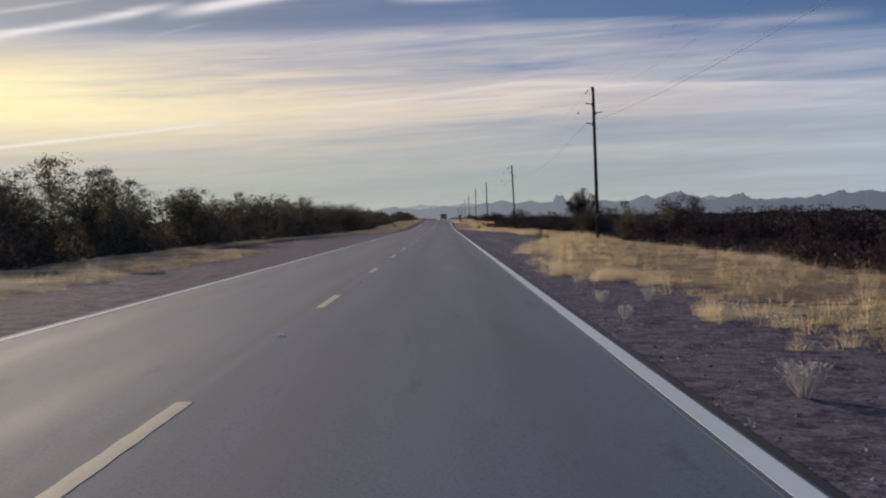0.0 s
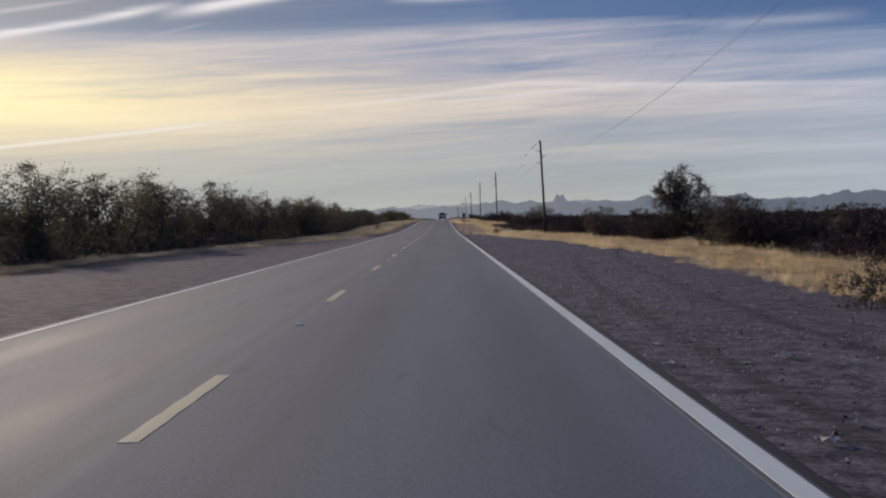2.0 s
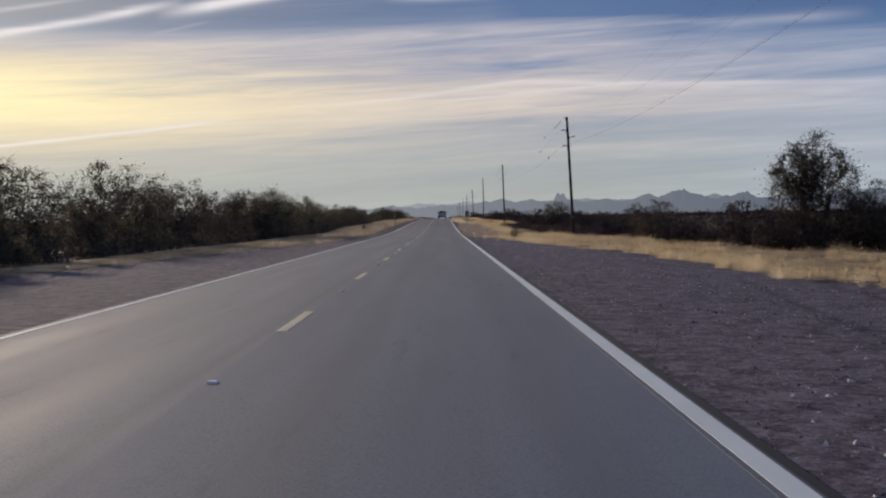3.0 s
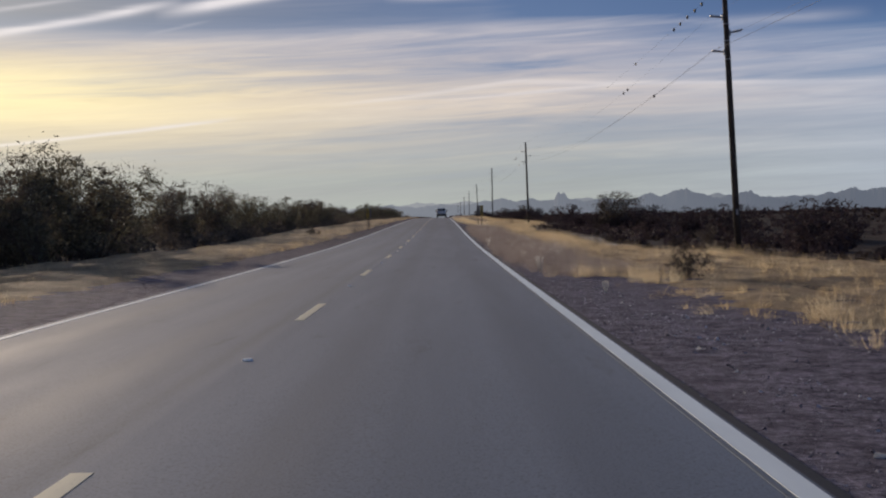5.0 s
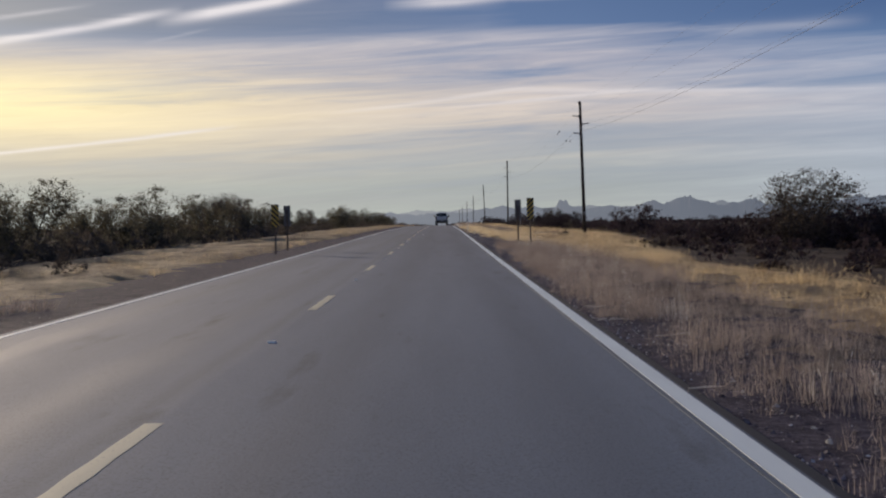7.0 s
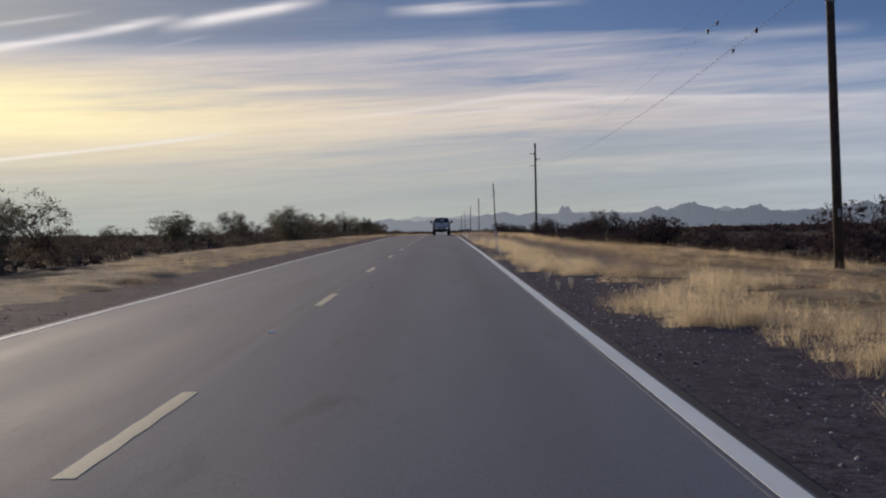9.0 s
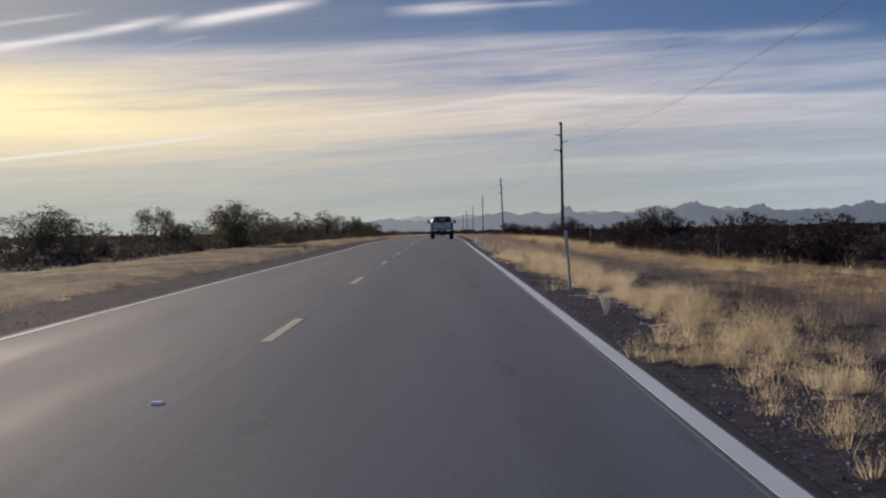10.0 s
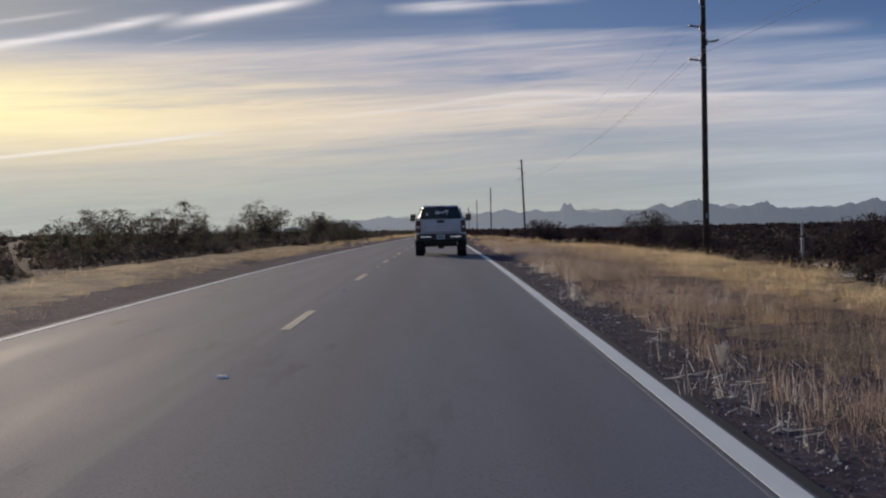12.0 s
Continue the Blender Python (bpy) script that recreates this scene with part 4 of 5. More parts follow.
    for y in (1.10, 4.80):
        for s in (-1, 1):
            wheel = thing("wheel", "", "")
            wheel.parent = ob
            bm = lathe(bmesh.new(), (s * 0.70, y, 0.395), (s * 0.98, y, 0.395), [(0, 0.25), (0.02, 0.34), (0.10, 0.385), (0.22, 0.397), (0.78, 0.397), (0.90, 0.385), (0.98, 0.34), (1, 0.25)], 28)
            part("tyre", bm, RUBBER, wheel, smooth=True)
            part("rim", lathe(bmesh.new(), (s * 0.76, y, 0.395), (s * 0.985, y, 0.395), [(0, 0.22), (0.8, 0.245), (0.97, 0.25), (0.975, 0.20), (0.9, 0.16), (0.92, 0.07), (1.0, 0.06)], 20), CHROME, wheel)
            bm = bmesh.new()
            for k in range(11):
                a0, a1 = radians(-5 + k * 17), radians(-5 + (k + 1) * 17)
                rod(bm, (s * 0.975, y + 0.47 * math.cos(a0), 0.42 + 0.47 * math.sin(a0)), (s * 0.975, y + 0.47 * math.cos(a1), 0.42 + 0.47 * math.sin(a1)), 0.035, sides=6)
            part("wheel_arch", bm, BLACK_PLASTIC, ob)
            part("arch_liner", lathe(bmesh.new(), (s * 0.66, y, 0.43), (s * 0.988, y, 0.43), [(0, 0.45), (1, 0.45)], 24), BLACK_PLASTIC, ob)
    for s in (-1, 1):
        part("mirror_arm", rod(bmesh.new(), (s * 0.88, 3.80, 1.42), (s * 1.06, 3.78, 1.44), 0.03), BLACK_PLASTIC, ob)
        bm = loft(bmesh.new(), [(3.70, 0.11, 0.11, 1.36, 1.60, 0.05), (3.76, 0.125, 0.125, 1.34, 1.62, 0.05), (3.86, 0.10, 0.10, 1.38, 1.58, 0.05)])
        bmesh.ops.translate(bm, verts=bm.verts, vec=(s * 1.14, 0, 0))
        mir = part("side_mirror", bm, BLACK_PLASTIC, ob, "black side mirror housing")
        part("mirror_glass", box(bmesh.new(), s * 1.14 - 0.085, s * 1.14 + 0.085, 3.692, 3.702, 1.39, 1.57, 0.004), CAR_GLASS, mir)
    part("brake_lamp", box(bmesh.new(), -0.16, 0.16, 1.865, 1.90, 1.86, 1.89, 0.005), RED_LENS, ob)
    return ob


make_truck()


# ---- plants ----
def unit(v):
    return v / np.maximum(np.linalg.norm(v, axis=-1, keepdims=True), 1e-9)


def limbs(segs, sides):
    """Tapered limbs as open prisms. segs: rows of start, end, radius at each end."""
    s = np.asarray(segs)
    a, b, r0, r1 = s[:, 0:3], s[:, 3:6], s[:, 6], s[:, 7]
    d = unit(b - a)
    u = unit(np.cross(d, np.where(np.abs(d[:, 2:3]) > 0.9, [[1.0, 0, 0]], [[0, 0, 1.0]])))
    w = np.cross(d, u)
    ang = np.arange(sides) * math.tau / sides
    ring = u[:, None] * np.cos(ang)[None, :, None] + w[:, None] * np.sin(ang)[None, :, None]
    v = np.concatenate([a[:, None] + ring * r0[:, None, None], b[:, None] + ring * r1[:, None, None]], 1)
    base = np.arange(len(s))[:, None] * 2 * sides
    k = np.arange(sides)
    f = np.stack([base + k, base + (k + 1) % sides, base + sides + (k + 1) % sides, base + sides + k], -1)
    return v.reshape(-1, 3), f.reshape(-1, 4)


def leaf_cards(points, size, rng, plump=0.42):
    """Small slender leaf sprays in all directions."""
    n = len(points)
    a = unit(rng.normal(0, 1, (n, 3)))
    b = unit(np.cross(a, rng.normal(0, 1, (n, 3))))
    L = (size * rng.uniform(0.6, 1.5, n))[:, None]
    v = np.stack([points - a * L + b * L * plump, points - a * L * 0.8 - b * L * plump, points + a * L], 1)
    return v.reshape(-1, 3), np.arange(n * 3).reshape(-1, 3)


def grow(seed, height, spread, stems, leaves, leaf_size, airy, clumps=130, detail=3, stout=1.0, skirt=0.35):
    """Limbs, twigs and leaf places of a many-stemmed desert tree."""
    rng = np.random.default_rng(seed)
    segs, tips, ways = [], [], []

    def branch(p, d, length, r, level):
        steps = 3 if level < 2 else 2
        q = p
        for k in range(steps):
            d = unit(d + rng.normal(0, 0.20 if level else 0.14, 3) + np.array([0, 0, 0.10 if level < 2 else -0.02]))
            e = q + d * length / steps
            if level < detail:
                segs.append([*q, *e, r * (1 - 0.28 * k), r * (1 - 0.28 * (k + 1))])
            if level < 3 and k >= (1 if level == 0 else 0):
                for _ in range(2):
                    out = unit(d * 0.55 + unit(rng.normal(0, 1, 3)) * 0.75 + np.array([0, 0, 0.12]))
                    branch(e, out, length * rng.uniform(0.40, 0.62), r * (1 - 0.28 * (k + 1)) * 0.62, level + 1)
            if level >= 2:
                tips.extend((e, (q + e) / 2))
                ways.extend((d, d))
            q = e

    for k in range(stems):
        a = k * math.tau / stems + rng.uniform(-0.5, 0.5)
        lean = rng.uniform(0.25, 0.75) * spread
        branch(np.array([0, 0, -0.12]), unit(np.array([math.cos(a) * lean, math.sin(a) * lean, 1.0])), 0.62, 0.050 * (0.7 + 0.6 * rng.random()), 0)
    segs, tips, ways = np.array(segs), np.array(tips), np.array(ways)
    top = np.percentile(tips[:, 2], 99.0)
    wide = np.percentile(np.hypot(tips[:, 0], tips[:, 1]), 96)
    sz, sx = height / top, spread * height * 0.55 / wide
    for j in (0, 1, 3, 4):
        segs[:, j] *= sx
    for j in (2, 5):
        segs[:, j] *= sz
    segs[:, 6:8] = np.maximum(segs[:, 6:8] * height * 0.34 * stout, 0.007)
    tips = tips * [sx, sx, sz]
    # the crown closes into a dome
    def dome(p):
        q = (p - [0, 0, 0.42 * height]) / [spread * height * 0.55, spread * height * 0.55, 0.56 * height]
        rad = np.linalg.norm(q, axis=1)
        k = np.where(rad > 0.86, (0.86 + (rad - 0.86) * 0.22) / np.maximum(rad, 1e-6), 1.0)
        return q * k[:, None] * [spread * height * 0.55, spread * height * 0.55, 0.56 * height] + [0, 0, 0.42 * height]

    tips, segs[:, 0:3], segs[:, 3:6] = dome(tips), dome(segs[:, 0:3]), dome(segs[:, 3:6])
    # leaves gather in clumps round some of the twigs
    pickk = rng.choice(len(tips), min(clumps, len(tips)), replace=False)
    knots = tips[pickk].copy()
    low = rng.random(len(knots)) < skirt
    knots[low] *= np.stack([rng.uniform(0.7, 1.0, low.sum()), rng.uniform(0.7, 1.0, low.sum()), rng.uniform(0.15, 0.7, low.sum())], -1)
    wide = rng.uniform(0.6, 1.5, len(knots))
    pick = rng.integers(0, len(knots), leaves)
    pts = knots[pick] + rng.normal(0, 0.034 * height * airy, (leaves, 3)) * wide[pick][:, None] * [1.1, 1.1, 0.75]
    core = knots[rng.integers(0, len(knots), leaves // 9)] * [0.84, 0.84, 0.86] + rng.normal(0, 0.03 * height, (leaves // 9, 3))
    size = np.concatenate([np.full(leaves, leaf_size), np.full(len(core), leaf_size * 2.2)])
    pts = np.concatenate([pts, core])
    ok = pts[:, 2] > 0.05
    return segs, tips, ways, pts[ok], size[ok], rng


def twig_blades(tips, ways, n, length, rng):
    """Thin bare twigs that stand off the branch ends."""
    k = rng.integers(0, len(tips), n)
    d = unit(ways[k] * 0.7 + unit(rng.normal(0, 1, (n, 3))) * 0.8 + [0, 0, 0.15])
    w = unit(np.cross(d, rng.normal(0, 1, (n, 3)))) * (0.011 * rng.uniform(0.6, 1.4, n))[:, None]
    L = (length * rng.uniform(0.5, 1.4, n))[:, None]
    p = tips[k] - d * 0.03
    v = np.stack([p - w, p + w, p + d * L], 1)
    return v.reshape(-1, 3), np.arange(n * 3).reshape(-1, 3)


def make_tree(name, seed, height, spread, stems, leaves, leaf_size, airy, mat, label, category, group, clumps=130, detail=3, stout=1.0, skirt=0.35, twigs=600):
    segs, tips, ways, pts, size, rng = grow(seed, height, spread, stems, leaves, leaf_size, airy, clumps, detail, stout, skirt)
    ob = thing(name, label, category, group=group)
    thick = segs[:, 6] > 0.045
    v1, f1 = limbs(segs[thick], 4)
    v2, f2 = limbs(segs[~thick], 3)
    trunk = new("trunk", mesh_from("trunk", np.concatenate([v1, v2]), np.concatenate([f1, f2 + len(v1)]), BARK))
    trunk.parent = ob
    v, f = twig_blades(tips, ways, twigs, 0.085 * height, rng)
    tw = tagged(new("bare_brush", mesh_from("bare_brush", v, f, BARK)), kind="stuff")
    tw.parent = ob
    v, f = leaf_cards(pts, size, rng)
    top = new("crown", mesh_from("crown", v, f, mat))
    top.parent = ob
    return ob


TREE_KINDS = [make_tree("mesquite_tree", s, 4.0, w, n, 5600, 0.046, a * 1.1, m, lab, "tree", "roadside desert trees", 130, 2, 1.0, 0.30, 420) for s, w, n, a, m, lab in (
    (11, 1.15, 5, 0.9, LEAF, "backlit olive-green mesquite tree with many dark stems"),
    (12, 0.95, 4, 1.0, LEAF, "backlit olive-green mesquite tree with open twiggy crown"),
    (13, 1.30, 6, 0.8, DRY_LEAF, "dusty brown-green mesquite tree, thinly leaved"),
    (14, 1.05, 5, 1.1, LEAF, "dense dark-green mesquite tree by the roadside"))]
AIRY = make_tree("palo_verde_tree", 31, 5.2, 1.0, 4, 5200, 0.046, 0.85, DRY_LEAF, "open grey desert tree with bare branching limbs", "tree", "roadside desert trees", 200, 3, 1.5, 0.1, 1800)
TALL = make_tree("palo_verde_tree", 38, 5.2, 0.62, 6, 7500, 0.042, 1.0, DRY_LEAF, "tall open desert tree with dark limbs and fine twigs", "tree", "roadside desert trees", 600, 4, 1.5, 0.22, 4000)
FAR_KINDS = [make_tree("mesquite_tree", sd, 4.0, wd, 4, 2200, 0.085, 1.1, mt, "dark olive mesquite tree in the roadside thicket", "tree", "roadside desert trees", 70, 2, 1.0, 0.35, 250) for sd, wd, mt in ((17, 1.2, LEAF), (18, 1.0, DRY_LEAF))]
ROUND = make_tree("ironwood_tree", 36, 4.0, 1.35, 8, 9500, 0.046, 1.25, DRY_LEAF, "rounded dark desert tree with a fine-leaved crown", "tree", "roadside desert trees", 420, 3, 1.2, 0.45, 2600)
SHRUB_KINDS = [make_tree("desert_shrub", s, 1.7, w, 5, 1400, 0.042, a, m, lab, "shrub", "desert shrubs", 120, 2, 1.0, 0.35, 400) for s, w, a, m, lab in (
    (41, 1.5, 1.2, DRY_LEAF, "low dark brown-grey desert shrub in dry grass"),
    (42, 1.3, 1.3, LEAF, "low dark olive creosote shrub in dry grass"))]


BUSH = make_tree("desert_bush", 47, 2.0, 1.7, 7, 3000, 0.054, 1.0, SCRUB_LEAF, "dense dark rounded desert bush beyond the grass", "shrub", "dark desert bushes", 220, 2, 1.0, 0.55, 550)


def plant(kind, x, y, height, own, turn, squash=1.0):
    own = 5.2 if kind in (AIRY, TALL) else 2.0 if kind is BUSH else own
    k = height / own
    return copy_thing(kind, pose(x, y, float(ground_z(x, y)) - 0.03, 0, 0, turn) @ Matrix.Diagonal((k * squash, k * squash, k, 1)))


rng = np.random.default_rng(7)
LEFT_EDGE = lambda y: np.interp(y, [-40, 41, 90, 136, 200, 221, 260, 307, 337, 374, 392, 432, 470, 600], [-15, -15, -16.5, -15, -14.5, -13.5, -14, -13, -13.5, -13.5, -12, -11.5, -12, -12])
LEFT_TALL = lambda y: np.interp(y, [0, 58, 69, 80, 92, 109, 127, 147, 175, 200, 212, 218, 225, 235, 250, 258, 275, 294, 325, 331, 338, 350, 377, 384, 392, 401, 412, 425, 448, 470, 520, 582, 900],
                                [4.0, 4.4, 5.2, 4.3, 4.5, 4.0, 4.8, 4.6, 4.6, 4.5, 4.9, 4.9, 4.4, 4.1, 3.3, 3.3, 3.9, 3.4, 2.9, 2.4, 1.7, 2.4, 2.9, 2.0, 2.4, 3.5, 3.4, 2.8, 3.6, 3.8, 3.4, 3.6, 3.2])
y, k = 30.0, 0
while y < 560:
    tall = 1.06 * float(LEFT_TALL(y)) * rng.choice([1.0, 1.08, 0.97, 0.78, 0.56])
    if 318 < y < 480:
        y += 8.0
        continue
    plant(AIRY if rng.random() < 0.16 else TREE_KINDS[int(rng.integers(0, 4))], float(LEFT_EDGE(y)) - rng.uniform(0.8, 3.6), y, tall, 4.0, rng.uniform(0, 360), rng.uniform(1.0, 1.3))
    y += rng.uniform(3.3, 6.0) * (1.0 if y < 320 else 1.3)
y = 36.0
while y < 640:
    tall = float(LEFT_TALL(y)) * (rng.uniform(0.55, 0.86) if y < 318 else rng.uniform(0.55, 0.80))
    plant(FAR_KINDS[int(rng.integers(0, 2))], float(LEFT_EDGE(y)) - rng.uniform(5.0, 9.0), y, tall, 4.0, rng.uniform(0, 360), rng.uniform(1.0, 1.4))
    y += rng.uniform(5.0, 9.0)
for x, y, h, kind, wide in ((-18.5, 70.5, 5.4, 1, 1.0), (-17.4, 64.0, 5.0, 1, 1.0), (-16.6, 86.5, 4.5, 3, 1.1), (-13.6, 193.0, 4.8, 3, 1.3), (-13.4, 199.5, 4.9, 0, 1.2), (-18.3, 234.7, 4.4, 9, 1.1), (-16.0, 312.0, 3.1, 0, 1.5),
                            (-18.0, 330.0, 1.7, 2, 1.3), (-18.6, 341.0, 1.9, 0, 1.3), (-18.4, 356.5, 3.0, 3, 1.6), (-19.4, 362.0, 2.9, 0, 1.7), (-18.2, 378.0, 3.4, 9, 0.95), (-12.7, 379.8, 3.6, 3, 1.7), (-13.6, 383.0, 3.5, 0, 1.6), (-18.6, 386.5, 2.4, 0, 1.6), (-19.5, 396.0, 2.4, 2, 1.4), (-15.6, 399.0, 2.2, 1, 1.5),
                            (-17.0, 404.0, 2.0, 2, 1.4), (-15.6, 413.5, 2.7, 1, 1.5), (-16.2, 421.0, 3.0, 0, 1.7), (-15.4, 427.0, 3.0, 2, 1.7), (-15.2, 433.5, 3.7, 1, 1.2), (-16.0, 444.0, 2.2, 3, 1.7), (-14.6, 463.0, 4.5, 3, 1.3), (-15.2, 468.0, 3.8, 0, 1.4)):
    plant(AIRY if kind == 9 else TREE_KINDS[kind], x, y, h, 4.0, 40 * h + y, wide)
# the far side of the grass: single trees, then the dark bushes round them
for x, y, h, kind in ((19.1, 142.4, 5.6, TALL), (17.0, 119.5, 2.9, ROUND), (21.0, 140.0, 3.2, ROUND), (22.5, 137.5, 3.0, TREE_KINDS[1]), (24.5, 133.0, 2.8, TREE_KINDS[2]), (19.2, 262.3, 3.8, ROUND), (23.3, 104.0, 3.9, ROUND), (16.4, 91.5, 3.2, TREE_KINDS[1]), (19.0, 91.5, 2.5, TREE_KINDS[0]), (18.0, 177.0, 3.1, ROUND), (19.4, 393.0, 3.0, ROUND), (18.0, 446.0, 2.8, ROUND)):
    plant(kind, x, y, h, 4.0, 57 * h + y, 1.15)
BUSHES_SOUTH = ((21, 55, 2.2), (23, 66, 2.4), (22.2, 75, 2.5), (19.6, 80, 2.1), (22, 84, 2.2), (17, 86, 1.9), (17.8, 95, 2), (20.4, 99, 2), (21.8, 101, 2.5), (25, 106, 2.6), (20.5, 110, 2.4), (17.5, 118, 1.9), (18.8, 122, 2.2), (25.8, 136.5, 2.2), (23.6, 139, 2.3), (16.9, 141, 1.7), (21.6, 141, 2.5), (18.2, 144.5, 2.2), (20.8, 146, 2.2), (17.6, 147, 2.6))
BUSHES_MIDDLE = ((15.8, 158, 1.9), (20.5, 183, 2), (17.4, 196, 2), (21.8, 209, 2.6), (23.5, 212, 2.1), (20.9, 223.6, 2.3), (21, 236, 2.2), (18.8, 241, 1.9), (21.2, 258, 2.4), (22.8, 258, 1.9), (20.6, 259.5, 1.9), (17.6, 263, 1.7), (18.5, 266, 2), (21.6, 266.5, 2.2), (16.6, 269, 1.6), (20, 316, 2.7))
BUSHES_NORTH = ((15.2, 338, 1.9), (14.8, 346, 1.4), (16.8, 352, 1.8), (19.5, 366, 2.2), (15, 372, 1.8), (20.8, 391, 2), (18, 395, 2), (17.2, 398, 1.8), (19.6, 404, 2), (17.6, 430, 1.9), (16, 438, 2), (13.8, 452, 1.8), (14.6, 460, 1.7), (12.6, 477, 2.1), (13.5, 486, 2.6))
for x, y, h in BUSHES_SOUTH + BUSHES_MIDDLE + BUSHES_NORTH:
    plant(BUSH, x, y, h, 2.0, 57 * h + y, 1.15)
for x, y, h in ((7.3, 174.2, 0.85), (8.3, 76.9, 0.85), (8.4, 74.0, 0.7), (-8.2, 239.0, 0.8), (7.4, 367.0, 0.45), (9.4, 354.0, 0.5), (7.2, 349.5, 0.55), (10.4, 288.0, 0.6), (15.6, 208.0, 1.2), (16.4, 122.0, 1.3), (15.4, 330.0, 1.2)):
    plant(SHRUB_KINDS[int(h * 10) % 2], x, y, h, 1.7, 91 * y)
y = 20.0
while y < 420:
    plant(BUSH, 17.5 + rng.uniform(0, 4.5), y, rng.uniform(0.8, 1.25), 2.0, rng.uniform(0, 360), 1.2)
    y += rng.uniform(13.0, 22.0)
for kind, x, y, h, own in ((TREE_KINDS[0], -24, 43, 4.2, 4.0), (TREE_KINDS[1], -25, 52, 4.3, 4.0), (TREE_KINDS[2], -23, 60, 4.0, 4.0), (TREE_KINDS[3], -22, 110, 3.6, 4.0), (AIRY, 30, 96, 2.9, 5.2), (ROUND, 34, 150, 2.6, 4.0), (TALL, -29, 240, 3.6, 5.2), (FAR_KINDS[0], -27, 300, 3.0, 4.0), (FAR_KINDS[1], -28, 330, 2.6, 4.0), (SHRUB_KINDS[0], 23, 80, 1.5, 1.7), (SHRUB_KINDS[1], 24, 88, 1.5, 1.7), (BUSH, 25, 92, 2.0, 2.0)):
    k = h / own
    kind.matrix_world = pose(x, y, float(ground_z(x, y)) - 0.03, 0, 0, 33) @ Matrix.Diagonal((k, k, k, 1))


OUTER = lambda y: np.interp(y, [0, 24, 46, 55, 75, 94, 113, 130, 150, 175, 190, 199, 212, 232, 240, 255, 275, 302, 331, 341, 352, 368, 378, 388, 411, 450, 900],
                            [12, 12.2, 13.4, 13.9, 14.3, 14.8, 16.5, 18.5, 18.5, 16.5, 14.5, 11, 9.6, 9.9, 9.2, 10.4, 13.5, 15.2, 14.2, 11, 10.5, 11.9, 10.2, 11.5, 13, 13.5, 14])
OUTER_LEFT = lambda y: -np.interp(y, [0, 41, 90, 136, 200, 221, 260, 307, 337, 374, 389, 401, 432, 600], [13.5, 13.5, 16, 13.5, 12.5, 10.8, 12.8, 10.8, 12.2, 12.2, 10, 9.4, 9.8, 11])


def scrub(name, n, xs, ys, tall, cards, size, mat, label, seed, bias=1.0):
    """Bushes too many and too far to tell apart, between two lines along the road."""
    rng = np.random.default_rng(seed)
    y = ys[0] + (ys[1] - ys[0]) * rng.random(n) ** 1.25
    a, b = (v(y) if callable(v) else np.full(n, float(v)) for v in xs)
    x = a + (b - a) * rng.random(n) ** bias
    h = rng.uniform(*tall, n)
    c = np.repeat(np.stack([x, y, ground_z(x, y)], -1), cards, 0)
    hh = np.repeat(h, cards)
    d = unit(rng.normal(0, 1, (n * cards, 3)))
    d[:, 2] = np.abs(d[:, 2])
    r = rng.random(n * cards) ** 0.45
    pts = c + d * r[:, None] * np.stack([hh * 0.85, hh * 0.85, hh], -1)
    far = np.repeat(1 + np.maximum(y - 400, 0) / 260 + np.maximum(np.abs(x) - 16, 0) / 60, cards)
    inner = rng.random(n * cards) < 0.32           # broad dark sprays within, fine ones round them
    pts = np.where(inner[:, None], c + (pts - c) * 0.80, pts)
    v, f = leaf_cards(pts, size * far * np.where(inner, 1.9, 0.85), rng, np.where(inner, 0.65, 0.28)[:, None])
    return tagged(new(name, mesh_from(name, v, f, mat)), label, "shrubs", kind="stuff")


RAGGED = lambda y: OUTER(y) + 1.3 + 0.9 * np.sin(0.41 * y) * np.sin(0.13 * y + 1.0) + 0.5 * np.sin(1.7 * y)
scrub("desert_scrub", 700, (RAGGED, lambda y: OUTER(y) + 10.0), (10, 470), (0.40, 1.05), 190, 0.042, SCRUB_LEAF, "low dark brushwood at the edge of the grass", 20, 1.1)
scrub("desert_scrub", 800, (lambda y: RAGGED(y) - 0.9, lambda y: OUTER(y) + 12.0), (10, 470), (0.22, 0.62), 110, 0.036, DRY_SCRUB, "low dry brown brush at the edge of the grass", 26, 1.2)
scrub("desert_scrub", 1500, (lambda y: OUTER(y) + 5, 130), (20, 700), (0.50, 1.10), 64, 0.070, SCRUB_LEAF, "dark low desert scrub across the plain", 21, 1.5)
scrub("desert_scrub", 1100, (lambda y: OUTER(y) + 5, 130), (20, 700), (0.35, 0.90), 56, 0.062, DRY_SCRUB, "dry brown desert brush across the plain", 28, 1.4)
scrub("far_desert_scrub", 1900, (22, 900), (380, 2600), (1.0, 2.0), 28, 0.14, SCRUB_LEAF, "far dark scrub spread to the horizon", 22, 1.3)
scrub("desert_scrub", 300, (-24, -80), (25, 315), (1.4, 2.4), 110, 0.10, UNDER_LEAF, "dense dusty thicket behind the roadside trees", 23, 1.5)
scrub("desert_scrub", 260, (-22, -80), (315, 620), (0.7, 1.4), 90, 0.09, UNDER_LEAF, "low dusty brush behind the roadside trees", 29, 1.4)
scrub("desert_scrub", 680, (lambda y: OUTER_LEFT(y) - 0.8, -22), (26, 315), (0.7, 1.8), 150, 0.060, UNDER_LEAF, "dusty brown undergrowth below the roadside trees", 27, 1.1)
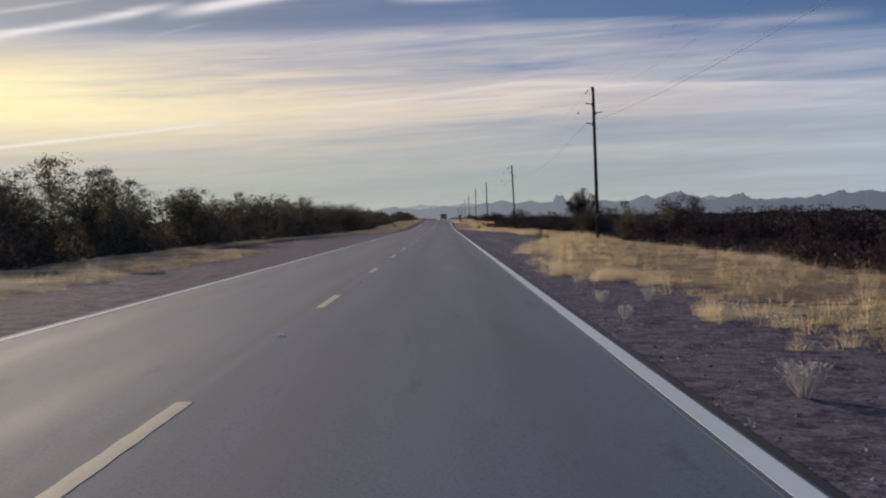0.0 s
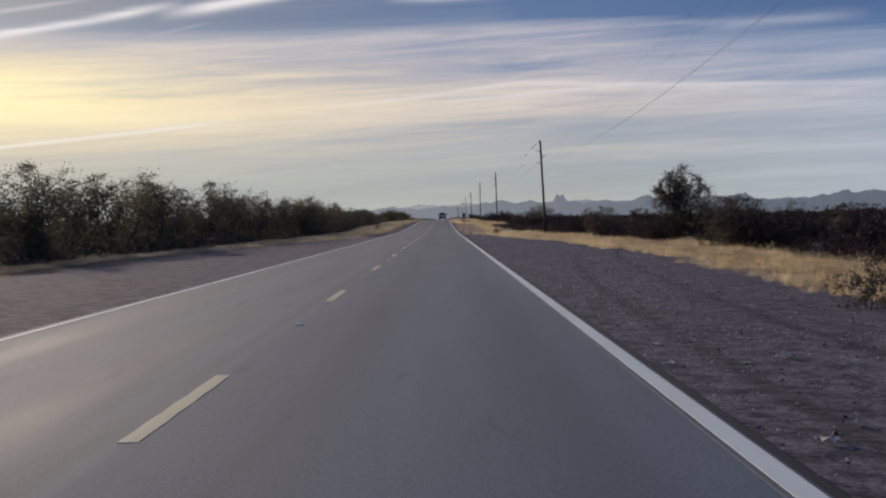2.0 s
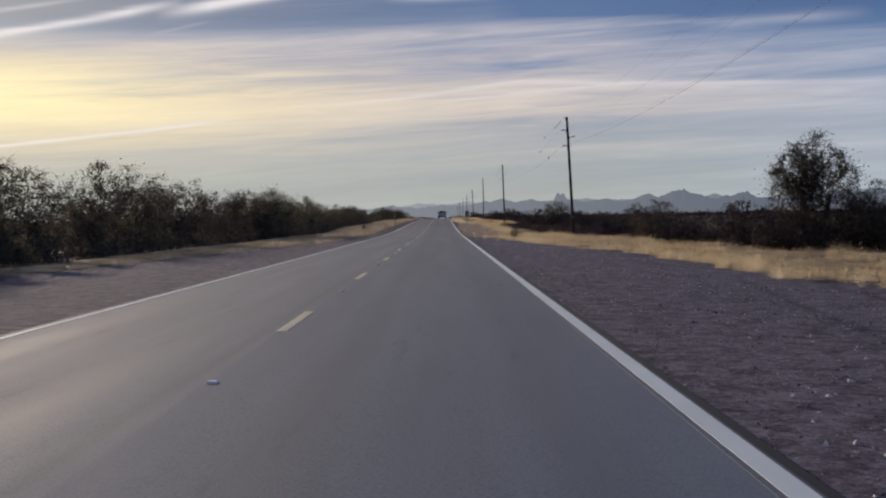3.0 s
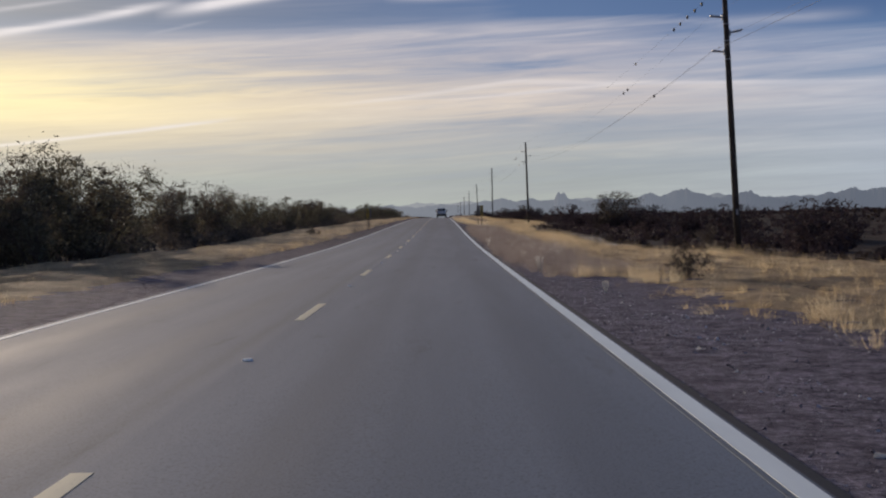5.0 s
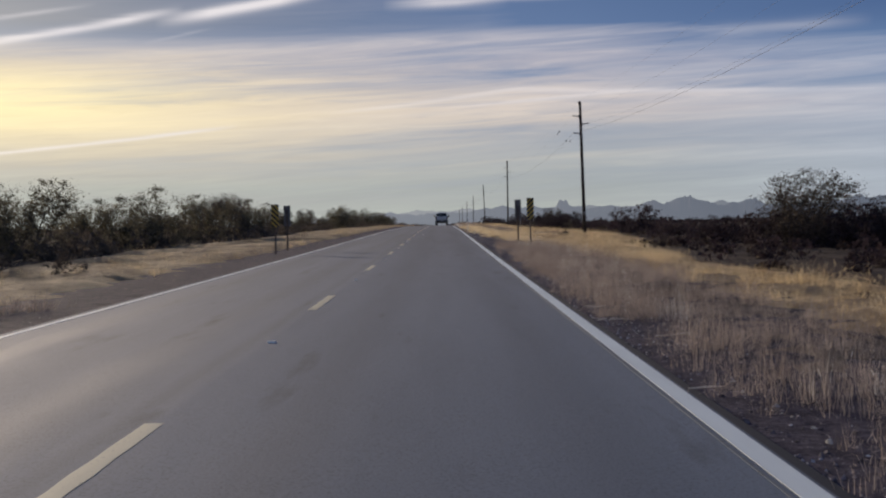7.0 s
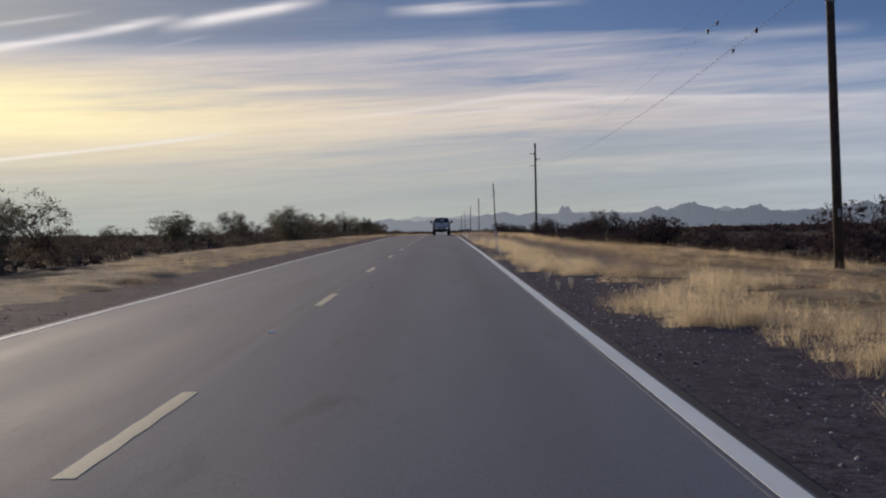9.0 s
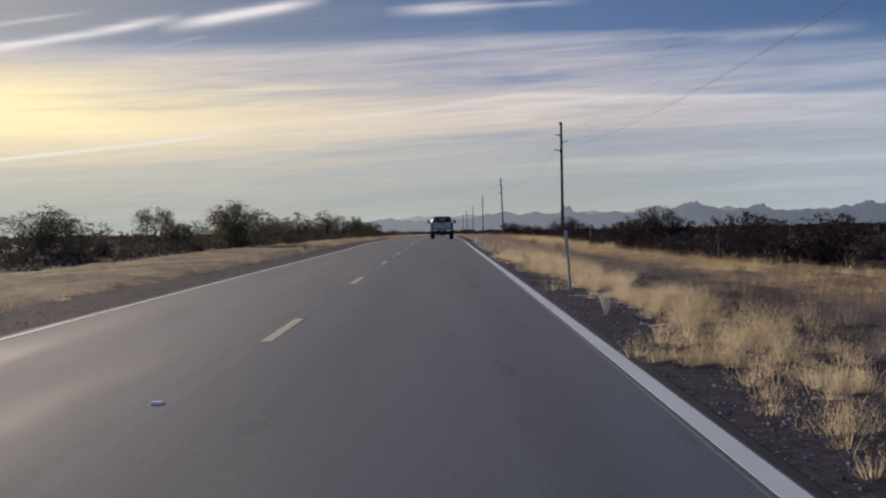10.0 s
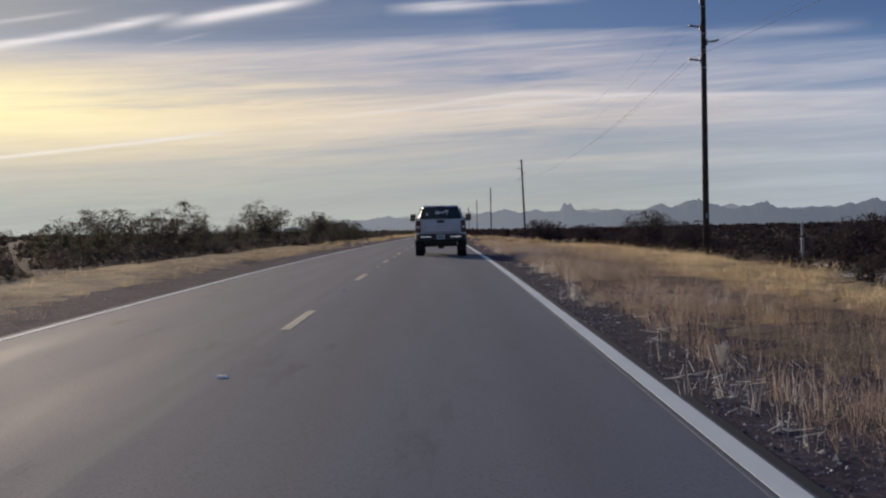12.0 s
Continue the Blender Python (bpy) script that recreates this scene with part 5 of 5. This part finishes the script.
scrub("desert_scrub", 420, (lambda y: OUTER_LEFT(y) - 0.8, -22), (315, 620), (0.6, 1.4), 150, 0.052, UNDER_LEAF, "low dusty brown brush below the roadside trees", 30, 1.1)
scrub("far_desert_scrub", 1100, (-12, -600), (600, 2400), (1.6, 2.8), 32, 0.15, UNDER_LEAF, "far dusty thicket along the road", 24, 1.8)
scrub("far_desert_scrub", 260, (9, 40), (560, 1500), (1.0, 2.0), 50, 0.18, SCRUB_LEAF, "scattered far bushes beside the road", 25, 1.5)


# ---- grass, weeds, gravel ----
EDGE = lambda y: np.interp(y, [-20, 0, 11, 16, 21, 24.8, 26.7, 28, 33, 37, 39, 42, 48, 52.5, 57, 61, 68, 77, 90, 98, 112, 128, 142, 156, 160, 164, 166, 172, 173, 174.5, 175.5, 180, 186, 193, 200, 260, 272, 277, 281.4, 282.5, 284.3, 287, 291.2, 292.3, 293.7, 294.6, 295.6, 297, 302.5, 306.5, 310, 314, 319.8, 321, 323, 330, 352, 363, 370, 387, 430, 900],
                           [7.2, 6.8, 6, 5.6, 5.55, 5.8, 5.25, 4.5, 4.4, 4.7, 5.15, 5.6, 5.3, 5.75, 6.4, 6.95, 7.4, 8.5, 9.2, 10, 10.1, 9.9, 8.6, 7, 6.25, 5.8, 5.25, 5.05, 5.8, 5.8, 4.8, 4.5, 4.12, 4.10, 4.18, 4.45, 5.6, 5.5, 5.6, 4.9, 4.7, 5.6, 7.4, 7.8, 7.6, 7.2, 5.3, 4.65, 4.7, 4.3, 4.6, 4.9, 4.86, 4.4, 4.54, 4.6, 4.4, 4.15, 4.3, 4.6, 4.5, 4.5])
EDGE_LEFT = lambda y: np.interp(y, [-20, 20, 41, 47, 58, 62, 70, 110, 125, 140, 165, 190, 215, 240, 285, 420, 900], [6.4, 6.3, 6.4, 6.15, 6.3, 9.0, 13.0, 12.6, 11.2, 9.0, 5.6, 5.2, 4.9, 5.2, 4.95, 4.8, 4.8])


def tufts(name, x, y, h, blades, spread, width, lean, mat, label, seed):
    """Bunches of dry blades; every blade a bent, tapering leaf."""
    rng = np.random.default_rng(seed)
    n = len(x)
    base = np.repeat(np.stack([x, y, ground_z(x, y) - 0.02], -1), blades, 0)
    a = rng.uniform(0, math.tau, n * blades)
    out = np.stack([np.cos(a), np.sin(a), 0 * a], -1)
    r = rng.random(n * blades)[:, None] ** 0.7
    hh = (np.repeat(h, blades) * rng.uniform(0.55, 1.12, n * blades))[:, None] * (1.08 - 0.5 * r * r)
    foot = base + out * r * spread * np.repeat(h, blades)[:, None]
    side = np.stack([-np.sin(a + 0.8), np.cos(a + 0.8), 0 * a], -1) * width * rng.uniform(0.6, 1.4, n * blades)[:, None]
    tip = foot + out * r * hh * lean + rng.normal(0, 0.10, (n * blades, 3)) * hh + np.array([0, 0, 1.0]) * hh * (1 - 0.25 * r * r)
    # half of the pieces are short awns and bent leaves within the bunch
    k = rng.random(n * blades) < 0.66
    mid = foot + (tip - foot) * rng.uniform(0.15, 1.0, (n * blades, 1)) + rng.normal(0, 0.09, (n * blades, 3)) * hh
    way = unit(rng.normal(0, 0.75, (n * blades, 3)) + out * 0.4 + [0, 0, 0.55])
    foot = np.where(k[:, None], mid - way * hh * 0.10, foot)
    tip = np.where(k[:, None], mid + way * hh * 0.14, tip)
    side = side * np.where(k, 1.0, 0.65)[:, None]
    v = np.stack([foot - side, foot + side, tip], 1).reshape(-1, 3)
    f = np.arange(n * blades * 3).reshape(-1, 3)
    return tagged(new(name, mesh_from(name, v, f, mat)), label, "grass", kind="stuff")


def scatter(n, y0, y1, inner, outer, seed, bias=1.0, gaps=0.0, mound=False):
    """Places between two lines along the road, thinned out in patches."""
    rng = np.random.default_rng(seed)
    y = rng.uniform(y0, y1, n)
    a, b = inner(y), outer(y)
    x = a + (b - a) * rng.random(n) ** bias
    if mound:                                      # most of them gather into low mounds
        c = rng.integers(0, max(n // 10, 1), n)
        go = rng.random(n) < 0.75
        x, y = np.where(go, x[c] + rng.normal(0, 0.24, n), x), np.where(go, y[c] + rng.normal(0, 0.30, n), y)
    patch = np.sin(0.55 * x + 0.21 * y) * np.sin(0.33 * y - 0.4 * x + 1.0) + 0.6 * np.sin(1.7 * x + 0.9 * y + 2.0) * np.sin(0.8 * y - 1.1 * x)
    keep = patch + rng.normal(0, 0.35, n) > gaps
    return x[keep], y[keep], rng


def bunch(n, y0, y1, inner, outer, seed, bias, gaps, tall, blades, spread, width, lean, mat, label, mound=True):
    x, y, r = scatter(n, y0, y1, inner, outer, seed, bias, gaps, mound)
    patch = 0.5 + 0.5 * np.sin(0.37 * x + 0.16 * y + 0.9) * np.sin(0.29 * y - 0.51 * x)
    h = (tall[0] + (tall[1] - tall[0]) * r.random(len(x)) ** 1.4) * (0.75 + 0.5 * patch)
    tufts("dry_grass", x, y, h, blades, spread, width, lean, mat, label, seed + 1)


GOLD_FROM = lambda y: np.interp(y, [172, 182, 256, 266, 296, 306, 340, 420, 440], [0.3, 2.6, 2.6, 0.3, 0.4, 3.6, 3.8, 3.2, 0.4])   # grey-brown weeds stand inside this
BROWN_FROM = lambda y: np.interp(y, [290, 300, 340, 350], [1.2, 1.6, 1.5, -0.1])


def thatch(name, inner, outer, y0, y1, across, tall, mat, label, seed, wild=0.0):
    """A low, lumpy mat of fallen dry grass between two lines along the road."""
    rng = np.random.default_rng(seed)
    y = np.arange(y0, y1, 0.33)
    u = np.linspace(0, 1, across)
    waves = [(rng.normal(0, 1, 2) * f, rng.uniform(0, math.tau), 1 / f ** 0.6) for f in (0.6, 0.9, 1.3, 1.8, 2.6, 3.5, 5.0, 6.5)]
    ragged = wild * np.sin(0.55 * y + seed) * np.sin(0.23 * y) + 0.20 * np.sin(1.9 * y + seed) + 0.18 * np.sin(3.7 * y + 2.0 * seed) + rng.normal(0, 0.05, len(y))
    a, b = inner(y), outer(y)
    side = np.sign(b - a)
    a = a + side * ragged
    width = np.maximum(np.abs(b - a), 0.05)
    X, Y = a[:, None] + (side * width)[:, None] * u, np.repeat(y[:, None], across, 1)
    lump = sum(np.sin(k[0] * X + k[1] * Y + ph) * w for k, ph, w in waves)
    lump = 0.5 + 0.5 * np.tanh(lump * 0.7)
    off = np.minimum(u * width[:, None] / 0.9, (1 - u) * width[:, None] / 0.9)
    Z = ground_z(X, Y) + tall * (0.30 + 0.70 * lump) * np.clip(off, 0, 1) ** 0.8 + rng.normal(0, 0.012, X.shape) - 0.03
    i = (np.arange(len(y) - 1)[:, None] * across + np.arange(across - 1)).ravel()
    ob = new(name, mesh_from(name, np.stack([X, Y, Z], -1).reshape(-1, 3), np.stack([i, i + 1, i + 1 + across, i + across], 1), mat, True))
    return tagged(ob, label, "grass", kind="stuff")


thatch("grass_mat", lambda y: EDGE(y) + np.maximum(GOLD_FROM(y) - 0.3, 0.85), lambda y: OUTER(y) + 0.9, -6, 445, 26, 0.11, THATCH, "matted tan dry grass covering the verge", 3, 0.25)
thatch("weed_mat", lambda y: EDGE(y) + 0.6, lambda y: EDGE(y) + GOLD_FROM(y) + 0.4, 176, 262, 12, 0.08, BROWN_THATCH, "matted brown weeds beside the shoulder", 4)
thatch("weed_mat", lambda y: EDGE(y) + np.maximum(BROWN_FROM(y), 0.35), lambda y: EDGE(y) + GOLD_FROM(y) + 0.4, 296, 346, 12, 0.08, BROWN_THATCH, "matted brown weeds beside the shoulder", 5)
thatch("weed_mat", lambda y: EDGE(y) + np.maximum(BROWN_FROM(y), 0.7), lambda y: EDGE(y) + GOLD_FROM(y) + 0.4, 345, 430, 12, 0.08, TAN_THATCH, "matted tan weeds beside the shoulder", 8)
thatch("grass_mat", lambda y: EDGE(y) + 0.45, lambda y: EDGE(y) + 1.35, 284, 346, 9, 0.09, THATCH, "matted pale-gold grass along the gravel's edge", 6)
thatch("grass_mat", lambda y: -EDGE_LEFT(y) - 0.4, lambda y: OUTER_LEFT(y) - 0.9, 6, 445, 12, 0.18, THATCH, "matted tan dry grass covering the far verge", 7)
GOLD_IN = lambda y: EDGE(y) + GOLD_FROM(y)
bunch(7600, -4, 440, GOLD_IN, OUTER, 51, 1.0, -0.60, (0.20, 0.48), 52, 0.46, 0.0058, 0.85, STRAW, "golden dry bunch grass on the verge", False)
bunch(3000, -4, 440, GOLD_IN, OUTER, 79, 1.0, 0.10, (0.26, 0.52), 64, 0.42, 0.0050, 0.95, PALE_STRAW, "pale mounds of dry bunch grass on the verge")
bunch(4200, -4, 440, GOLD_IN, OUTER, 52, 1.0, -0.95, (0.10, 0.22), 18, 1.10, 0.0056, 0.8, STRAW, "short tan grass between the tussocks", False)
bunch(1100, -4, 176, lambda y: EDGE(y) - 0.05, lambda y: EDGE(y) + 1.2, 53, 1.0, -0.20, (0.26, 0.52), 150, 0.42, 0.0032, 0.95, PALE_STRAW, "soft pale-gold tussocks along the gravel's edge")
bunch(900, -4, 178, lambda y: EDGE(y) + 0.1, lambda y: EDGE(y) + 2.6, 89, 1.0, -0.5, (0.14, 0.30), 45, 0.70, 0.0036, 0.8, STRAW, "short tan grass along the gravel's edge", False)
bunch(1450, 270, 346, lambda y: EDGE(y) - 0.10, lambda y: EDGE(y) + 1.45, 71, 1.0, -1.1, (0.22, 0.44), 130, 0.45, 0.0030, 0.95, PALE_STRAW, "soft pale-gold tussocks along the gravel's edge")
bunch(700, 178, 268, lambda y: EDGE(y) + 2.4, OUTER, 97, 1.0, -0.6, (0.20, 0.42), 80, 0.55, 0.0034, 0.85, PALE_STRAW, "soft golden grass beyond the grey weeds", False)
bunch(600, 345, 435, lambda y: EDGE(y) + 3.3, OUTER, 99, 1.0, -0.6, (0.20, 0.42), 80, 0.55, 0.0034, 0.85, PALE_STRAW, "soft golden grass beyond the grey weeds", False)
bunch(420, 346, 440, lambda y: EDGE(y) - 0.2, lambda y: EDGE(y) + 1.8, 73, 1.0, 0.0, (0.22, 0.48), 130, 0.40, 0.0028, 0.9, DUSTY_STRAW, "dusty pale grass clumps along the gravel's edge")
bunch(5000, 176, 262, lambda y: EDGE(y) - 0.1, lambda y: EDGE(y) + 2.7, 55, 1.25, -0.75, (0.26, 0.58), 48, 0.36, 0.0027, 0.32, GREY_STRAW, "grey upright dry grass stems by the shoulder")
bunch(420, 178, 262, lambda y: EDGE(y) + 0.1, lambda y: EDGE(y) + 2.4, 93, 1.0, 0.0, (0.36, 0.70), 26, 0.26, 0.0030, 0.22, PALE_WEED, "pale dead stems standing in the grey grass")
bunch(420, 345, 425, lambda y: EDGE(y) - 0.15, lambda y: EDGE(y) + 2.2, 95, 1.3, -0.1, (0.34, 0.66), 26, 0.26, 0.0030, 0.22, PALE_WEED, "pale dead stems standing in the grey grass")
bunch(2600, 290, 350, lambda y: EDGE(y) + BROWN_FROM(y), lambda y: EDGE(y) + 3.6, 57, 1.0, -0.35, (0.20, 0.50), 44, 0.42, 0.0028, 0.5, GREY_STRAW, "grey-brown dry grass by the shoulder")
bunch(1000, 0, 172, lambda y: EDGE(y) + 0.6, OUTER, 59, 0.9, 0.25, (0.22, 0.50), 60, 0.42, 0.0032, 0.7, GREY_STRAW, "brownish dry weeds among the grass")
bunch(3900, 345, 430, lambda y: EDGE(y) + 0.15, lambda y: EDGE(y) + 3.6, 75, 1.1, -0.95, (0.26, 0.58), 46, 0.42, 0.0026, 0.45, BROWN_STRAW, "soft brown dry grass by the shoulder", False)
bunch(330, 345, 430, lambda y: EDGE(y) + 1.8, lambda y: EDGE(y) + 4.4, 77, 0.8, -0.2, (0.20, 0.46), 70, 0.42, 0.0028, 0.7, STRAW, "tan dry grass among grey weeds")
bunch(3200, 8, 440, lambda y: -EDGE_LEFT(y) - 0.3, OUTER_LEFT, 61, 1.2, -0.35, (0.20, 0.44), 30, 0.50, 0.0080, 0.8, STRAW, "golden dry bunch grass on the far verge", False)
bunch(1300, 8, 440, lambda y: -EDGE_LEFT(y) + 0.2, lambda y: -EDGE_LEFT(y) - 1.6, 63, 1.0, -0.1, (0.18, 0.44), 36, 0.45, 0.0050, 0.65, GREY_STRAW, "grey dry grass along the far shoulder")
tufts("dry_grass", np.linspace(5.45, 6.3, 9), 292.9 + 0.25 * np.sin(np.arange(9) * 2.1), np.linspace(0.26, 0.20, 9), 150, 0.5, 0.0030, 0.9, PALE_STRAW, "lone pale-gold clump on the dark gravel", 58)
for s, seed in ((1, 65), (-1, 67)):
    bunch(3000, 440, 1100, lambda y: np.full_like(y, s * 4.8), lambda y: np.full_like(y, s * 12.5), seed, 1.0, -0.6, (0.25, 0.5), 8, 0.6, 0.04, 0.6, STRAW, "golden dry grass farther along the road")


rng = np.random.default_rng(91)      # pale tufts standing in for sunlit bare ground at the brush's edge
for x, y in ((11.0, 223.4), (11.5, 229.0), (13.7, 379.8), (14.6, 395.3), (18.6, 137.6), (18.1, 123.4), (11.3, 218.5), (14.6, 45.3), (12.4, 39.3), (17.6, 99.5), (12.1, 368.7), (10.6, 211.0), (10.4, 206.0), (12.6, 385.5), (13.0, 375.0)):
    n = 60
    tufts("bleached_grass", x + rng.normal(0, 0.35, n), y + rng.normal(0, 1.3, n), rng.uniform(0.06, 0.22, n), 26, 1.2, 0.006, 0.9, PALE_WEED, "pale tufts standing in for sunlit bare ground", int(y))


def make_weed():
    ob = thing("dry_weed", "pale grey dead weed standing on the gravel", "weed", group="pale dead weeds")
    rng = np.random.default_rng(71)
    segs = []
    for k in range(34):
        a, l = rng.uniform(0, math.tau), rng.uniform(0.15, 0.55)
        p = np.array([0.03 * math.cos(a), 0.03 * math.sin(a), -0.02])
        d = unit(np.array([math.cos(a) * l, math.sin(a) * l, 1.0]))
        q = p
        for j in range(3):
            d = unit(d + rng.normal(0, 0.10, 3))
            e = q + d * rng.uniform(0.09, 0.15)
            segs.append([*q, *e, 0.0075 - 0.0015 * j, 0.006 - 0.0015 * j])
            if j:
                for _ in range(2):
                    f = e + unit(d + rng.normal(0, 0.45, 3)) * rng.uniform(0.03, 0.08)
                    segs.append([*e, *f, 0.005, 0.003])
            q = e
    v, f = limbs(segs, 3)
    st = tagged(new("stalk", mesh_from("stalk", v, f, PALE_WEED)), kind="stuff")
    st.parent = ob
    ends = np.array(segs)[:, 3:6]
    v, f = leaf_cards(np.repeat(ends[ends[:, 2] > 0.15], 2, 0) + rng.normal(0, 0.012, (2 * (ends[:, 2] > 0.15).sum(), 3)), 0.013, rng)
    sd = tagged(new("seed_head", mesh_from("seed_head", v, f, PALE_WEED)), kind="stuff")
    sd.parent = ob
    return ob


WEED = make_weed()
WEED.matrix_world = pose(4.62, 8.7, float(ground_z(4.62, 8.7))) @ Matrix.Diagonal((0.88, 0.88, 0.70, 1))
for x, y, k in ((4.62, 23.4, 0.6), (4.45, 18.7, 0.55), (4.35, 15.6, 0.5), (5.3, 19.2, 0.55), (4.4, 178.3, 0.9), (4.13, 203.9, 0.9), (4.5, 186.0, 0.7), (4.25, 292.8, 0.55), (4.5, 290.4, 0.5), (4.2, 290.0, 0.4), (4.6, 291.6, 0.4), (4.5, 297.0, 0.5), (5.4, 299.0, 0.6), (4.3, 314.0, 0.7), (4.4, 351.0, 0.9), (5.6, 365.5, 0.7), (4.4, 330.5, 0.8), (4.85, 169.6, 0.5), (4.5, 367.5, 0.5), (4.9, 339.0, 0.8)):
    copy_thing(WEED, pose(x, y, float(ground_z(x, y)), 0, 0, 77 * y) @ Matrix.Diagonal((*[(0.62 if y > 30 else 1.0) * k / 0.88] * 2, (1.15 if y > 30 else 1.0) * k / 0.70, 1)))


def stones(name, x, y, size, mat, label, seed):
    rng = np.random.default_rng(seed)
    n = len(x)
    oct_v = np.array([[1, 0, -0.1], [0, 1, -0.1], [-1, 0, -0.1], [0, -1, -0.1], [0.3, 0.1, 0.62], [-0.3, -0.1, 0.70]])     # half sunk in the ground
    oct_f = np.array([[0, 1, 4], [1, 5, 4], [1, 2, 5], [2, 3, 5], [3, 4, 5], [3, 0, 4]])
    a = rng.uniform(0, math.tau, n)
    s = size[:, None, None] * rng.uniform(0.55, 1.25, (n, 6, 1))
    p = oct_v[None] * s
    c, w = np.cos(a)[:, None], np.sin(a)[:, None]
    p = np.stack([p[..., 0] * c - p[..., 1] * w, p[..., 0] * w + p[..., 1] * c, p[..., 2]], -1) + rng.normal(0, 0.18, (n, 6, 3)) * size[:, None, None]
    v = p + np.stack([x, y, ground_z(x, y) - 0.05 * size], -1)[:, None]
    f = (np.arange(n)[:, None, None] * 6 + oct_f[None]).reshape(-1, 3)
    return tagged(new(name, mesh_from(name, v.reshape(-1, 3), f, mat)), label, "gravel", kind="stuff")


x, y, r = scatter(26000, 2, 385, lambda y: np.full_like(y, 3.83), lambda y: np.minimum(EDGE(y) + 0.8, 9.0), 81, 1.3, -1.3)
stones("gravel", x, y, 0.007 + 0.022 * r.random(len(x)) ** 2.6, STONE, "loose grey and pale roadside gravel", 82)
x, y, r = scatter(4000, 12, 385, lambda y: np.full_like(y, -3.68), lambda y: -EDGE_LEFT(y) - 0.5, 83, 1.0, -1.0)
stones("gravel", x, y, 0.010 + 0.022 * r.random(len(x)) ** 2.0, STONE, "loose gravel on the far shoulder", 84)
x, y, r = scatter(700, 30, 400, lambda y: np.full_like(y, 4.15), lambda y: np.minimum(EDGE(y), 8.0), 85, 1.0, -2.0)
stones("pale_litter", x, y, 0.016 + 0.03 * r.random(len(x)) ** 2, PALE_WEED, "pale flakes and chips strewn on the gravel", 86)
x, y, r = scatter(24000, 2, 385, lambda y: np.full_like(y, 3.85), lambda y: np.minimum(EDGE(y) + 0.6, 8.5), 87, 1.2, -0.6)
stones("gravel", x, y, 0.005 + 0.016 * r.random(len(x)) ** 2.2, PALE_STONE, "pale pebbles scattered over the dark shoulder", 88)
x, y, r = scatter(9000, 72, 165, lambda y: np.full_like(y, 4.3), lambda y: np.minimum(EDGE(y) + 0.3, 9.5), 90, 0.9, -0.3)
stones("gravel", x, y, 0.008 + 0.026 * r.random(len(x)) ** 2.4, PALE_STONE, "pale stones strewn over the wide gravel turnout", 92)


# bleached stalks fallen along the gravel's edge
rng = np.random.default_rng(95)
segs = []
for y0 in np.concatenate([rng.uniform(346, 396, 15), rng.uniform(300, 346, 8), rng.uniform(178, 260, 10)]):
    x0, a = float(EDGE(y0)) + rng.uniform(-0.45, 0.5), rng.normal(0.25, 0.35)
    for _ in range(5):
        c = np.array([x0 + rng.normal(0, 0.16), y0 + rng.normal(0, 0.10)])
        d = np.array([math.cos(a), math.sin(a)]) * rng.uniform(0.04, 0.13)
        a += rng.normal(0, 0.5)
        p, q = c - d, c + d
        segs.append([*p, float(ground_z(*p)) + 0.012, *q, float(ground_z(*q)) + rng.uniform(0.012, 0.035), 0.006, 0.003])
v, f = limbs(segs, 3)
tagged(new("fallen_stalks", mesh_from("fallen_stalks", v, f, PALE_WEED)), "bleached fallen stalks littering the gravel's edge", "plant litter", kind="stuff")


def make_scrap(seed):
    """A crumpled, folded piece of paper."""
    r = np.random.default_rng(seed)
    bm = bmesh.new()
    grid = [[bm.verts.new((0.022 * i - 0.044 + r.normal(0, 0.004), 0.020 * j - 0.03 + r.normal(0, 0.004), 0.012 + abs(r.normal(0, 0.016)))) for j in range(4)] for i in range(5)]
    for i in range(4):
        for j in range(3):
            bm.faces.new((grid[i][j], grid[i + 1][j], grid[i + 1][j + 1], grid[i][j + 1]))
    bmesh.ops.solidify(bm, geom=bm.faces[:], thickness=0.0015)
    return tagged(part("paper_scrap", bm, STICKER), "crumpled white paper scrap lying beside the road", "litter", "paper scraps")


SCRAPS = [make_scrap(3), make_scrap(4)]
for k, (x, y, size) in enumerate(((4.35, 74.3, 1.2), (4.19, 71.9, 1.0), (3.98, 70.2, 1.3), (5.17, 70.6, 1.5), (5.71, 70.1, 1.1), (4.21, 66.4, 1.3), (4.55, 67.0, 1.2), (5.26, 293.6, 1.6), (4.5, 160.4, 1.2), (-5.71, 206.0, 1.8), (-6.39, 200.8, 1.3), (0.62, 294.3, 0.9), (0.55, 290.8, 0.8))):
    m = (on_road(x, y, -0.004, 71 * k) if abs(x) < 3.6 else pose(x, y, float(ground_z(x, y)), 0, 0, 71 * k)) @ Matrix.Scale(size, 4)
    if k < 2:
        SCRAPS[k].matrix_world = m
    else:
        copy_thing(SCRAPS[k % 2], m @ Matrix.Diagonal([1 / c for c in SCRAPS[k % 2].scale] + [1]))
